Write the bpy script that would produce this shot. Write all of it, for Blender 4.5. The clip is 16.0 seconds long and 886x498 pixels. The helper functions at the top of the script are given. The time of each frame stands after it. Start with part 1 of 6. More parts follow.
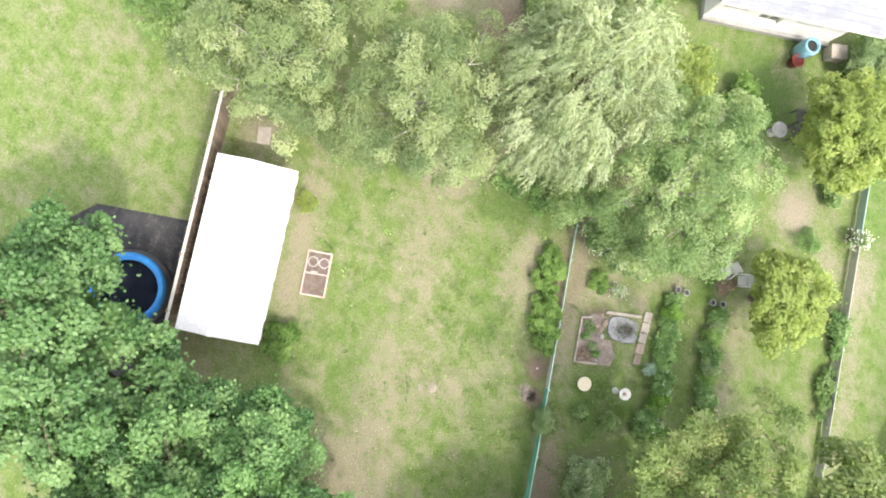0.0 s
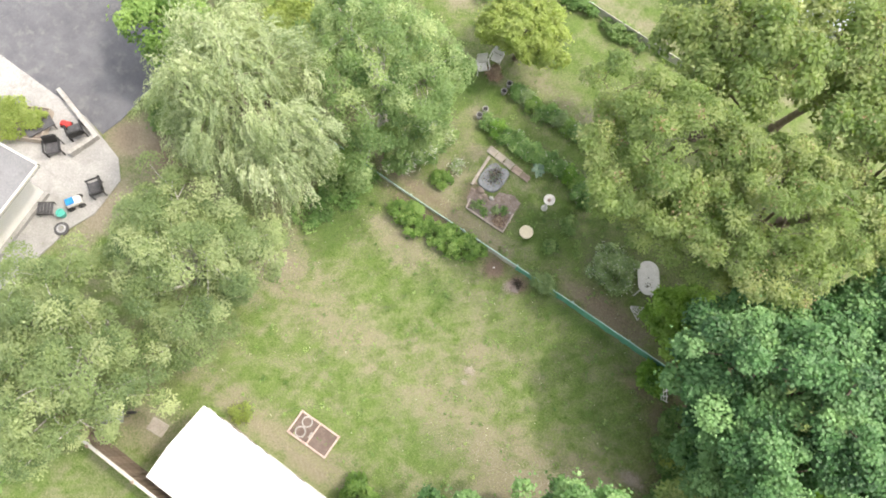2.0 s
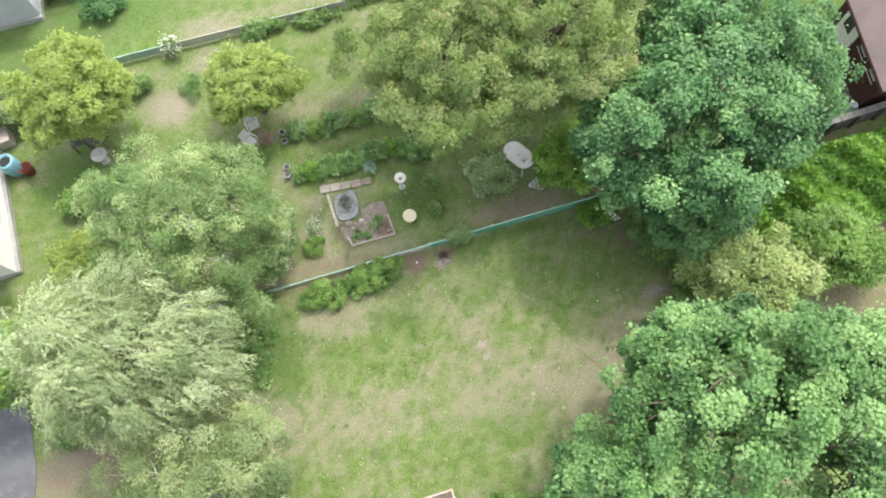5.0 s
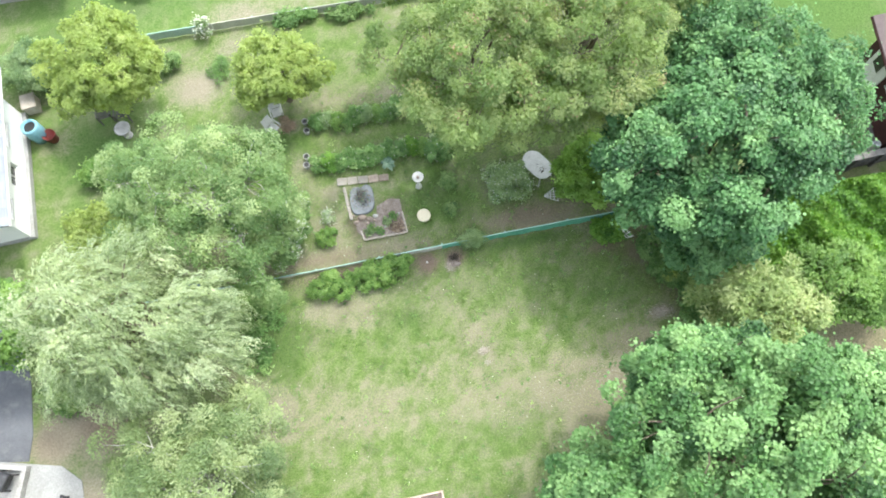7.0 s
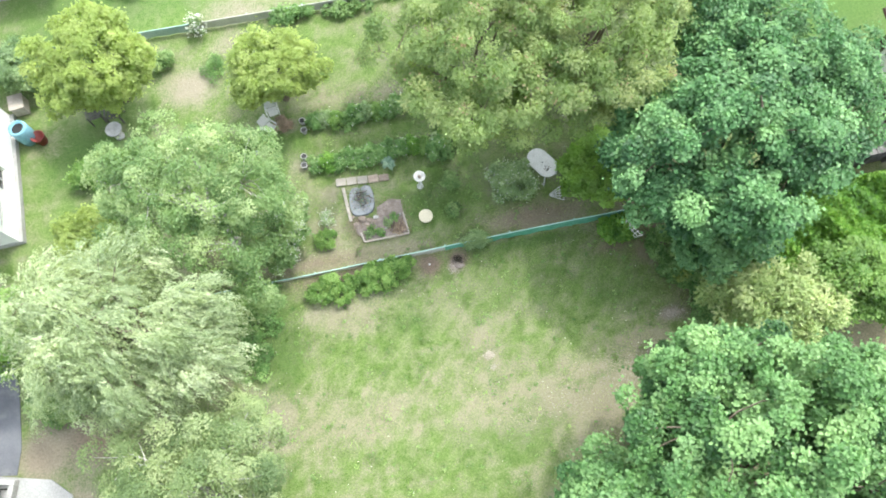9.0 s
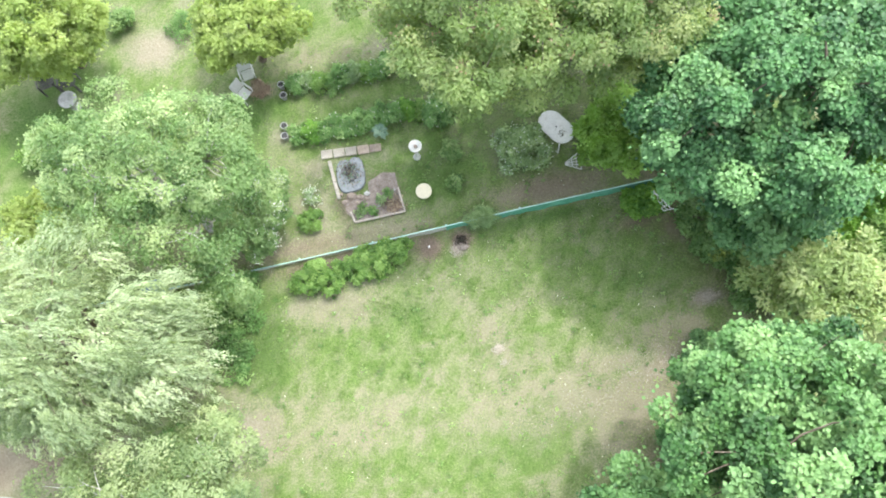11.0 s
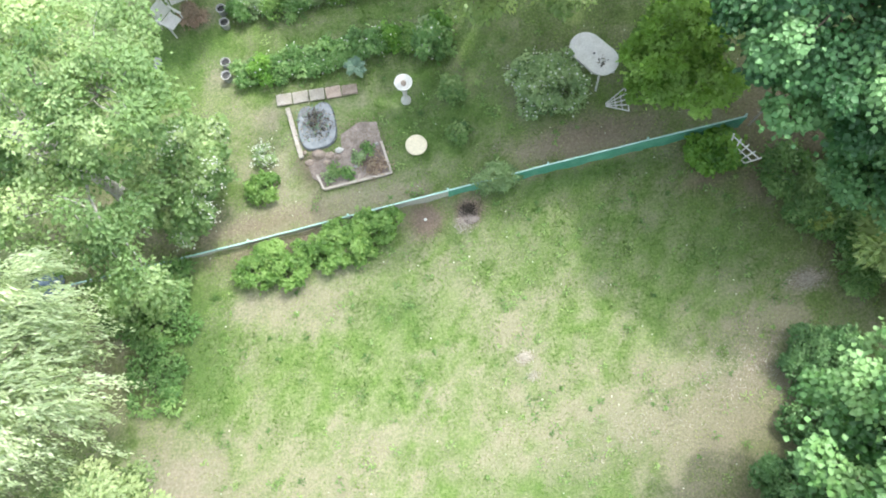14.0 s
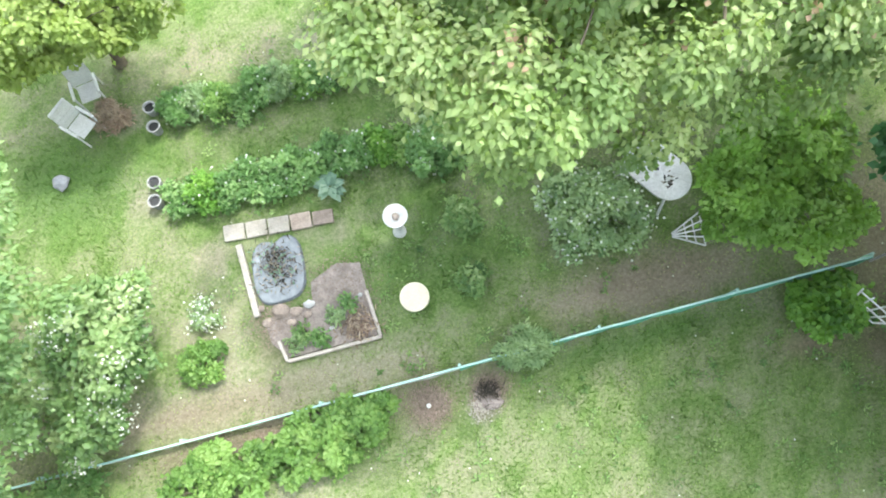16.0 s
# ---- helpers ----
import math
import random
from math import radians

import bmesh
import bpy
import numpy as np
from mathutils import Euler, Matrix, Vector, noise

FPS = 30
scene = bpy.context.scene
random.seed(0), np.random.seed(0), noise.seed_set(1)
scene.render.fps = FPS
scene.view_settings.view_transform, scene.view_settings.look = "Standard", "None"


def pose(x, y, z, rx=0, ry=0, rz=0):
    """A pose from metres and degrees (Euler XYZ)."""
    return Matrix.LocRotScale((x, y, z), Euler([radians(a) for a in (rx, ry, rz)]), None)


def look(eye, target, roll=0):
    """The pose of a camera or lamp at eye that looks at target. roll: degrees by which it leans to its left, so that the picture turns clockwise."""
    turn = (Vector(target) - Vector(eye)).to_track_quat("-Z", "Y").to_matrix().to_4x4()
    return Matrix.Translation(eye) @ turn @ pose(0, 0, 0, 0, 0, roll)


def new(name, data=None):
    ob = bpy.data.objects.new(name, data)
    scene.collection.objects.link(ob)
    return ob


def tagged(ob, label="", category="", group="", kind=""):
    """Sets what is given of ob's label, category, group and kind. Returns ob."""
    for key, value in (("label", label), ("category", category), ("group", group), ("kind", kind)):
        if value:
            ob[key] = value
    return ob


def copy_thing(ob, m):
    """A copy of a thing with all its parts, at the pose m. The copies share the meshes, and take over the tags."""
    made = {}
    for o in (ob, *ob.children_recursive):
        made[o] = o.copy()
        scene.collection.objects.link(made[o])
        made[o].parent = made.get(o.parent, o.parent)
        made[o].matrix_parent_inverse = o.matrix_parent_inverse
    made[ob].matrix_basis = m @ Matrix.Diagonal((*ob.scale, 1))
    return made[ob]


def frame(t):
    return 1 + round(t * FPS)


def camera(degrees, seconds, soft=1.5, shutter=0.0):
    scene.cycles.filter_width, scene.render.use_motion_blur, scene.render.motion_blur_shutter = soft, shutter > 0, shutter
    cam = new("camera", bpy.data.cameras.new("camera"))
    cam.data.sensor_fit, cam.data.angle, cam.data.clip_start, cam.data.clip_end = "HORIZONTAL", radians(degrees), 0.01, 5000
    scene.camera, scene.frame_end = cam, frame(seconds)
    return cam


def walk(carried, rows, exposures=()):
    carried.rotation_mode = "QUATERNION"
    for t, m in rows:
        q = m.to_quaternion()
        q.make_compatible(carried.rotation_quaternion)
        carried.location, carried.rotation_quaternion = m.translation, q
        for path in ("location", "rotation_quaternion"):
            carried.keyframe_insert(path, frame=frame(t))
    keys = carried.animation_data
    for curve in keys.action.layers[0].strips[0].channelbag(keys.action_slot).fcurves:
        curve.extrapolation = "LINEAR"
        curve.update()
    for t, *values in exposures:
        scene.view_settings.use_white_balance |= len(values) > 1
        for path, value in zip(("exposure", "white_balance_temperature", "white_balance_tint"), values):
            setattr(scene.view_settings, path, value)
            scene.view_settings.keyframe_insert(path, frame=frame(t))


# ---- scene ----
cam = camera(64.5, 16.0, soft=1.9)
PATH = [
    (0, (-1.355, -7.417, 24.503), (-1.517, -7.169, 22.603), 69.2),
    (0.5, (-1.328, -7.664, 24.401), (-1.492, -7.389, 22.501), 70.0),
    (1, (0.179, -6.944, 24.511), (-0.104, -6.642, 22.611), 40.6),
    (1.5, (0.837, -7.067, 24.447), (0.542, -6.648, 22.547), 24.9),
    (2, (0.834, -7.272, 24.369), (0.62, -6.747, 22.469), 13.9),
    (2.5, (0.434, -7.22, 24.364), (0.353, -6.651, 22.464), 5.2),
    (3, (-0.155, -6.862, 24.435), (-0.08, -6.312, 22.514), -1.9),
    (3.5, (-0.2, -7.037, 24.486), (-0.062, -6.491, 22.567), -8.1),
    (4, (-0.185, -7.014, 24.592), (-0.051, -6.47, 22.672), -8.7),
    (4.5, (-0.261, -7.054, 24.654), (-0.136, -6.5, 22.737), -7.5),
    (5, (-0.333, -7.049, 24.686), (-0.227, -6.484, 22.77), -5.0),
    (7.5, (-0.678, -7.265, 24.732), (-0.58, -6.67, 22.826), -1.1),
    (8, (-1.049, -7.544, 24.519), (-0.922, -6.923, 22.623), 1.0),
    (8.5, (-0.871, -7.378, 24.28), (-0.758, -6.762, 22.38), -0.3),
    (9, (-0.733, -7.046, 23.903), (-0.63, -6.447, 21.997), -1.3),
    (11.5, (-0.099, -5.33, 20.326), (-0.054, -4.846, 18.386), -7.1),
    (12, (-0.17, -5.203, 19.372), (-0.116, -4.721, 17.432), -6.3),
    (12.5, (-0.291, -5.207, 18.337), (-0.225, -4.709, 16.401), -5.1),
    (13, (-0.153, -5.003, 17.409), (-0.098, -4.513, 15.471), -6.5),
    (13.5, (-0.201, -4.838, 16.451), (-0.146, -4.355, 14.512), -6.7),
    (14, (-0.383, -4.631, 15.418), (-0.308, -4.146, 13.479), -4.7),
    (14.5, (-0.339, -4.066, 14.49), (-0.261, -3.586, 12.55), -4.3),
    (15, (-0.264, -3.173, 13.562), (-0.175, -2.681, 11.625), -3.6),
    (15.5, (-0.044, -2.067, 12.641), (0.051, -1.554, 10.71), -3.5),
    (16, (0.363, -0.615, 11.862), (0.444, -0.107, 9.93), -5.3),
]
walk(cam, [(t, look(eye, target, roll)) for t, eye, target, roll in PATH],
     exposures=[(0, 2.22, 6950, 12), (1.5, 2.08, 7100, 12), (2.2, 2.0, 7150, 12), (3, 2.06, 7150, 12), (4.5, 2.0, 6950, 10), (5, 1.97, 6750, 8), (7.5, 2.3, 6350, 5), (9, 2.35, 6350, 5), (12.5, 2.42, 6300, 6), (14.5, 2.46, 6250, 5), (16, 2.75, 6250, 4)])
# ---- world, sun, exposure ----
SUN_FROM = Vector((0.4, 0.36, 1.0)).normalized()
world = bpy.data.worlds.new("sky")
scene.world = world
world.use_nodes = True
wn, wl = world.node_tree.nodes, world.node_tree.links
sky = wn.new("ShaderNodeTexSky")
sky.sky_type = "NISHITA"
sky.sun_disc = False
sky.sun_elevation = math.asin(SUN_FROM.z)
sky.sun_rotation = math.atan2(SUN_FROM.x, SUN_FROM.y)
sky.air_density, sky.dust_density, sky.ozone_density = 1.0, 3.0, 1.0
haze = wn.new("ShaderNodeHueSaturation")
haze.inputs["Saturation"].default_value = 0.4
wl.new(sky.outputs[0], haze.inputs["Color"])
wl.new(haze.outputs[0], wn["Background"].inputs[0])
wn["Background"].inputs[1].default_value = 0.15
sun = new("sun", bpy.data.lights.new("sun", "SUN"))
sun.data.energy, sun.data.angle, sun.data.color = 0.65, radians(2.2), (1.0, 0.96, 0.88)
sun.matrix_world = look(SUN_FROM * 50, (0, 0, 0))


# ---- materials ----
def node_mat(name, rough=0.8, spec=0.3, metal=0.0):
    m = bpy.data.materials.new(name)
    m.use_nodes = True
    b = m.node_tree.nodes["Principled BSDF"]
    b.inputs["Roughness"].default_value = rough
    b.inputs["Specular IOR Level"].default_value = spec
    b.inputs["Metallic"].default_value = metal
    return m, m.node_tree.nodes, m.node_tree.links, b


def rgba(c):
    return (c[0], c[1], c[2], 1.0)


def noise_node(n, l, scale, detail=4.0, rough=0.6, vec=None):
    t = n.new("ShaderNodeTexNoise")
    t.inputs["Scale"].default_value = scale
    t.inputs["Detail"].default_value = detail
    t.inputs["Roughness"].default_value = rough
    if vec is not None:
        l.new(vec, t.inputs["Vector"])
    return t


def ramp(n, l, src, a, b, ca, cb):
    r = n.new("ShaderNodeValToRGB")
    r.color_ramp.elements[0].position, r.color_ramp.elements[1].position = a, b
    r.color_ramp.elements[0].color, r.color_ramp.elements[1].color = rgba(ca), rgba(cb)
    l.new(src, r.inputs[0])
    return r


def mix(n, l, fac, a, b, mode="MIX"):
    x = n.new("ShaderNodeMix")
    x.data_type, x.blend_type = "RGBA", mode
    for sock, v in ((x.inputs[0], fac), (x.inputs[6], a), (x.inputs[7], b)):
        if isinstance(v, (int, float)):
            sock.default_value = v
        elif isinstance(v, tuple):
            sock.default_value = rgba(v)
        else:
            l.new(v, sock)
    return x.outputs[2]


def surf(name, c1, c2, scale=3.0, fine=30.0, rough=0.8, spec=0.3, metal=0.0, bump=0.15, vary=0.0, dirt=None):
    """Two-scale mottled surface: broad stains from c1 to c2, fine grain and relief."""
    m, n, l, b = node_mat(name, rough, spec, metal)
    co = n.new("ShaderNodeTexCoord").outputs["Object"]
    broad = noise_node(n, l, scale, 5.0, 0.65, co)
    grain = noise_node(n, l, fine, 3.0, 0.7, co)
    col = ramp(n, l, broad.outputs["Fac"], 0.32, 0.68, c1, c2).outputs[0]
    shade = ramp(n, l, grain.outputs["Fac"], 0.25, 0.75, (0.72, 0.72, 0.72), (1.22, 1.22, 1.22)).outputs[0]
    col = mix(n, l, 1.0, col, shade, "MULTIPLY")
    if dirt:
        spots = noise_node(n, l, scale * 2.7, 6.0, 0.75, co)
        mask = ramp(n, l, spots.outputs["Fac"], 0.52, 0.7, (0, 0, 0), (1, 1, 1)).outputs[0]
        col = mix(n, l, mask, col, dirt)
    if vary:
        info = n.new("ShaderNodeObjectInfo")
        v = ramp(n, l, info.outputs["Random"], 0.0, 1.0, (1 - vary,) * 3, (1 + vary,) * 3).outputs[0]
        col = mix(n, l, 1.0, col, v, "MULTIPLY")
    l.new(col, b.inputs["Base Color"])
    if bump:
        bp = n.new("ShaderNodeBump")
        bp.inputs["Strength"].default_value, bp.inputs["Distance"].default_value = bump, 0.02
        l.new(grain.outputs["Fac"], bp.inputs["Height"])
        l.new(bp.outputs[0], b.inputs["Normal"])
    return m


def leaf_mat(name, dark, mid, pale, thin=0.3, rough=0.5, spec=0.4):
    """Leaves: tint per leaf from the mesh, patches at branch scale, light passing through."""
    m, n, l, b = node_mat(name, rough, spec)
    at = n.new("ShaderNodeAttribute")
    at.attribute_name = "tint"
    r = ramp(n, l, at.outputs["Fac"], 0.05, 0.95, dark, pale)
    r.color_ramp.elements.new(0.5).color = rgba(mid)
    co = n.new("ShaderNodeTexCoord").outputs["Object"]
    patch = noise_node(n, l, 0.9, 3.0, 0.6, co)
    sh = ramp(n, l, patch.outputs["Fac"], 0.3, 0.7, (0.8, 0.84, 0.8), (1.2, 1.15, 1.1)).outputs[0]
    col = mix(n, l, 1.0, r.outputs[0], sh, "MULTIPLY")
    l.new(col, b.inputs["Base Color"])
    tr = n.new("ShaderNodeBsdfTranslucent")
    l.new(mix(n, l, 1.0, col, (1.5, 1.55, 0.7), "MULTIPLY"), tr.inputs[0])
    ms = n.new("ShaderNodeMixShader")
    ms.inputs[0].default_value = thin
    l.new(b.outputs[0], ms.inputs[1])
    l.new(tr.outputs[0], ms.inputs[2])
    l.new(ms.outputs[0], n["Material Output"].inputs["Surface"])
    return m


def ground_mat():
    m, n, l, b = node_mat("lawn_and_soil", 0.95, 0.1)
    co = n.new("ShaderNodeTexCoord").outputs["Object"]

    def attr(name):
        a = n.new("ShaderNodeAttribute")
        a.attribute_name = name
        return a.outputs["Fac"]

    mid = noise_node(n, l, 2.2, 5.0, 0.7, co)
    fine = noise_node(n, l, 16.0, 5.0, 0.75, co)
    blades = noise_node(n, l, 60.0, 3.0, 0.8, co)

    def worn(value, amount, a, b):
        # the patch breaks up along the noise
        k = n.new("ShaderNodeMath")
        k.operation = "MULTIPLY_ADD"
        l.new(fine.outputs["Fac"], k.inputs[0])
        k.inputs[1].default_value = amount
        l.new(value, k.inputs[2])
        k2 = n.new("ShaderNodeMath")
        k2.operation = "MULTIPLY_ADD"
        l.new(mid.outputs["Fac"], k2.inputs[0])
        k2.inputs[1].default_value = amount
        l.new(k.outputs[0], k2.inputs[2])
        span = n.new("ShaderNodeMapRange")
        span.inputs["From Min"].default_value, span.inputs["From Max"].default_value = a + amount, b + amount
        l.new(k2.outputs[0], span.inputs["Value"])
        return span.outputs["Result"]

    g = ramp(n, l, fine.outputs["Fac"], 0.3, 0.7, (0.066, 0.118, 0.027), (0.17, 0.235, 0.08)).outputs[0]
    tuft = ramp(n, l, mid.outputs["Fac"], 0.35, 0.65, (0.8, 0.84, 0.76), (1.14, 1.12, 1.12)).outputs[0]
    g = mix(n, l, 1.0, g, tuft, "MULTIPLY")
    dry = ramp(n, l, fine.outputs["Fac"], 0.3, 0.7, (0.165, 0.165, 0.1), (0.265, 0.25, 0.18)).outputs[0]
    g = mix(n, l, worn(attr("dry"), 0.5, 0.0, 0.5), g, dry)
    # deep green for lush grass; also colours shade into the lawn
    lush_shade = ramp(n, l, fine.outputs["Fac"], 0.3, 0.7, (0.045, 0.09, 0.022), (0.1, 0.165, 0.05)).outputs[0]
    g = mix(n, l, attr("lush_shade"), g, lush_shade)
    soil = ramp(n, l, fine.outputs["Fac"], 0.3, 0.72, (0.17, 0.152, 0.112), (0.29, 0.262, 0.21)).outputs[0]
    col = mix(n, l, worn(attr("bare"), 1.0, 0.25, 1.0), g, soil)
    # dark soil tone; also paints shade under crowns and by the red house
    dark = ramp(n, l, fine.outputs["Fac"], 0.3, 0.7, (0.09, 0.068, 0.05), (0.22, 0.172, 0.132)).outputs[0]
    col = mix(n, l, attr("earth_shade"), col, dark)
    sh = ramp(n, l, blades.outputs["Fac"], 0.25, 0.75, (0.62, 0.62, 0.6), (1.3, 1.3, 1.25)).outputs[0]
    col = mix(n, l, 1.0, col, sh, "MULTIPLY")
    l.new(col, b.inputs["Base Color"])
    bp = n.new("ShaderNodeBump")
    bp.inputs["Strength"].default_value, bp.inputs["Distance"].default_value = 0.5, 0.03
    l.new(fine.outputs["Fac"], bp.inputs["Height"])
    l.new(bp.outputs[0], b.inputs["Normal"])
    return m


GROUND = ground_mat()
M_MAPLE = leaf_mat("maple_leaf", (0.034, 0.098, 0.024), (0.086, 0.192, 0.054), (0.185, 0.315, 0.118), 0.18)
M_MAPLE_DARK = leaf_mat("dark_maple_leaf", (0.023, 0.08, 0.024), (0.06, 0.158, 0.05), (0.15, 0.285, 0.108), 0.18)
M_ASH = leaf_mat("ochre_leaf", (0.11, 0.178, 0.056), (0.192, 0.27, 0.098), (0.305, 0.35, 0.17), 0.46)
M_SEED = leaf_mat("winged_seed", (0.2, 0.14, 0.095), (0.31, 0.22, 0.16), (0.4, 0.3, 0.22), 0.35, 0.6, 0.2)
M_YELLOW = leaf_mat("yellow_leaf", (0.205, 0.27, 0.07), (0.272, 0.35, 0.105), (0.335, 0.4, 0.15), 0.44)
M_OLIVE = leaf_mat("olive_leaf", (0.06, 0.125, 0.035), (0.135, 0.23, 0.07), (0.26, 0.35, 0.15))
M_FRUIT = leaf_mat("fruit_tree_leaf", (0.08, 0.152, 0.05), (0.162, 0.252, 0.095), (0.335, 0.415, 0.218), 0.36)
M_WILLOW = leaf_mat("willow_leaf", (0.165, 0.22, 0.11), (0.315, 0.385, 0.235), (0.52, 0.57, 0.43), 0.36)
M_BIRCH = leaf_mat("birch_leaf", (0.085, 0.135, 0.052), (0.17, 0.235, 0.1), (0.31, 0.365, 0.2), 0.32)
M_LIME = leaf_mat("lime_leaf", (0.068, 0.145, 0.028), (0.135, 0.245, 0.058), (0.225, 0.345, 0.105), 0.38)
M_HAZEL = leaf_mat("hazel_leaf", (0.11, 0.21, 0.035), (0.2, 0.34, 0.07), (0.3, 0.45, 0.14), 0.46)
M_MAPLE_DEEP = leaf_mat("deep_green_maple_leaf", (0.025, 0.076, 0.02), (0.064, 0.15, 0.043), (0.16, 0.275, 0.105), 0.16)
M_IVY = leaf_mat("ivy_leaf", (0.046, 0.12, 0.015), (0.102, 0.228, 0.027), (0.182, 0.324, 0.056))
M_PALE = leaf_mat("pale_leaf", (0.114, 0.18, 0.056), (0.227, 0.312, 0.111), (0.375, 0.432, 0.211))
M_BED = leaf_mat("bed_leaf", (0.055, 0.125, 0.034), (0.12, 0.23, 0.07), (0.23, 0.35, 0.14), 0.34)
M_GREY = leaf_mat("greyish_leaf", (0.1, 0.175, 0.075), (0.195, 0.285, 0.14), (0.33, 0.42, 0.24), 0.38)
M_HOSTA = leaf_mat("hosta_leaf", (0.08, 0.15, 0.1), (0.14, 0.23, 0.16), (0.22, 0.31, 0.22), 0.15)
M_GRASS = leaf_mat("grass_blade", (0.07, 0.135, 0.03), (0.145, 0.22, 0.068), (0.275, 0.262, 0.18), 0.35, 0.6, 0.2)
M_RUST = leaf_mat("rusty_leaf", (0.16, 0.11, 0.085), (0.28, 0.205, 0.16), (0.4, 0.32, 0.25), 0.2)
M_DRY = leaf_mat("dry_twig", (0.03, 0.028, 0.025), (0.1, 0.085, 0.07), (0.26, 0.23, 0.19), 0.05, 0.8, 0.1)
M_FLOWER = leaf_mat("white_petal", (0.38, 0.41, 0.38), (0.5, 0.52, 0.49), (0.6, 0.61, 0.58), 0.2, 0.6, 0.2)
M_SAND = leaf_mat("sandy_crumbs", (0.2, 0.178, 0.145), (0.3, 0.275, 0.235), (0.42, 0.4, 0.36), 0.0, 0.95, 0.1)
M_DUST = leaf_mat("soil_crumbs", (0.14, 0.105, 0.085), (0.2, 0.157, 0.13), (0.27, 0.22, 0.185), 0.0, 0.95, 0.1)
M_BARK = surf("bark", (0.11, 0.085, 0.06), (0.22, 0.18, 0.14), 4, 40, 0.95, 0.1, bump=0.5)
M_BIRCHBARK = surf("pale_bark", (0.3, 0.28, 0.25), (0.6, 0.58, 0.53), 6, 40, 0.9, 0.1, bump=0.3, dirt=(0.09, 0.08, 0.07))
M_ROOFWHITE = surf("white_roof_sheet", (0.66, 0.67, 0.68), (0.72, 0.72, 0.72), 0.8, 20, 0.5, 0.35, bump=0.03)
M_ROOFPALE = surf("pale_blue_grey_roof_sheet", (0.42, 0.45, 0.5), (0.5, 0.525, 0.57), 1.5, 30, 0.7, 0.3, bump=0.08)
M_WHITE = surf("white_plastic", (0.5, 0.495, 0.47), (0.6, 0.595, 0.565), 3, 40, 0.5, 0.4, bump=0.03, dirt=(0.42, 0.41, 0.37))
M_CREAM = surf("cream_paint", (0.56, 0.5, 0.36), (0.63, 0.57, 0.42), 3, 40, 0.55, 0.35, bump=0.03)
M_WHITEWALL = surf("white_plaster", (0.72, 0.72, 0.7), (0.79, 0.79, 0.775), 0.6, 60, 0.85, 0.2, bump=0.1)
M_SIDEWALL = surf("grey_white_cladding", (0.36, 0.38, 0.41), (0.44, 0.46, 0.48), 0.6, 40, 0.8, 0.25, bump=0.1)
M_SLATE = surf("grey_shingle", (0.14, 0.145, 0.155), (0.22, 0.225, 0.235), 1.2, 18, 0.85, 0.25, bump=0.2, vary=0.12)
M_FLATROOF = surf("grey_roof_felt", (0.17, 0.175, 0.18), (0.22, 0.222, 0.228), 0.5, 25, 0.9, 0.2, bump=0.1, dirt=(0.14, 0.14, 0.142))
M_CONCRETE = surf("pale_concrete", (0.275, 0.273, 0.265), (0.365, 0.362, 0.352), 0.7, 20, 0.9, 0.2, bump=0.1, dirt=(0.22, 0.214, 0.204))
M_SLAB = surf("pale_slab", (0.26, 0.235, 0.205), (0.37, 0.34, 0.3), 3, 30, 0.9, 0.2, bump=0.2, vary=0.1, dirt=(0.22, 0.2, 0.15))
M_ASPHALT = surf("worn_asphalt", (0.095, 0.098, 0.108), (0.145, 0.148, 0.16), 0.8, 40, 0.95, 0.2, bump=0.2, dirt=(0.17, 0.17, 0.17))
M_BROWNWOOD = surf("brown_stained_board", (0.17, 0.125, 0.095), (0.31, 0.245, 0.195), 2.5, 30, 0.85, 0.2, bump=0.2, vary=0.2)
M_PALEWOOD = surf("weathered_pale_wood", (0.32, 0.28, 0.24), (0.46, 0.41, 0.36), 4, 40, 0.85, 0.2, bump=0.2)
M_GREYWOOD = surf("grey_wood", (0.09, 0.085, 0.08), (0.17, 0.16, 0.15), 3, 30, 0.9, 0.2, bump=0.2, dirt=(0.05, 0.05, 0.05))
M_DECK = surf("tan_decking", (0.255, 0.215, 0.185), (0.335, 0.285, 0.25), 1.5, 30, 0.8, 0.2, bump=0.15, vary=0.1)
# red taken down in colour for the shade on this wall
M_REDWALL = surf("shade_darkened_red_cladding", (0.036, 0.015, 0.014), (0.062, 0.025, 0.023), 1.2, 30, 0.8, 0.25, bump=0.15)
M_REDROOF = surf("dusty_rose_roof", (0.09, 0.068, 0.066), (0.125, 0.096, 0.094), 0.8, 25, 0.75, 0.3, bump=0.1)
M_TEAL = surf("green_screen_fabric", (0.07, 0.25, 0.16), (0.13, 0.36, 0.25), 1.5, 50, 0.8, 0.2, bump=0.15, dirt=(0.16, 0.33, 0.24))
M_PALETEAL = surf("faded_green_screen", (0.29, 0.39, 0.345), (0.39, 0.48, 0.43), 1.2, 50, 0.85, 0.2, bump=0.15)
M_PALEMESH = surf("bleached_mesh", (0.36, 0.37, 0.31), (0.46, 0.46, 0.4), 1.5, 50, 0.85, 0.2, bump=0.15)
M_RAIL = surf("faded_rail", (0.28, 0.46, 0.4), (0.42, 0.57, 0.52), 1.2, 40, 0.6, 0.3, bump=0.1)
M_RAILWHITE = surf("bleached_rail", (0.36, 0.36, 0.32), (0.46, 0.455, 0.41), 1.5, 40, 0.7, 0.3, bump=0.1)
M_BLUE = surf("blue_vinyl", (0.01, 0.17, 0.5), (0.02, 0.27, 0.62), 2, 20, 0.35, 0.5, bump=0.02)
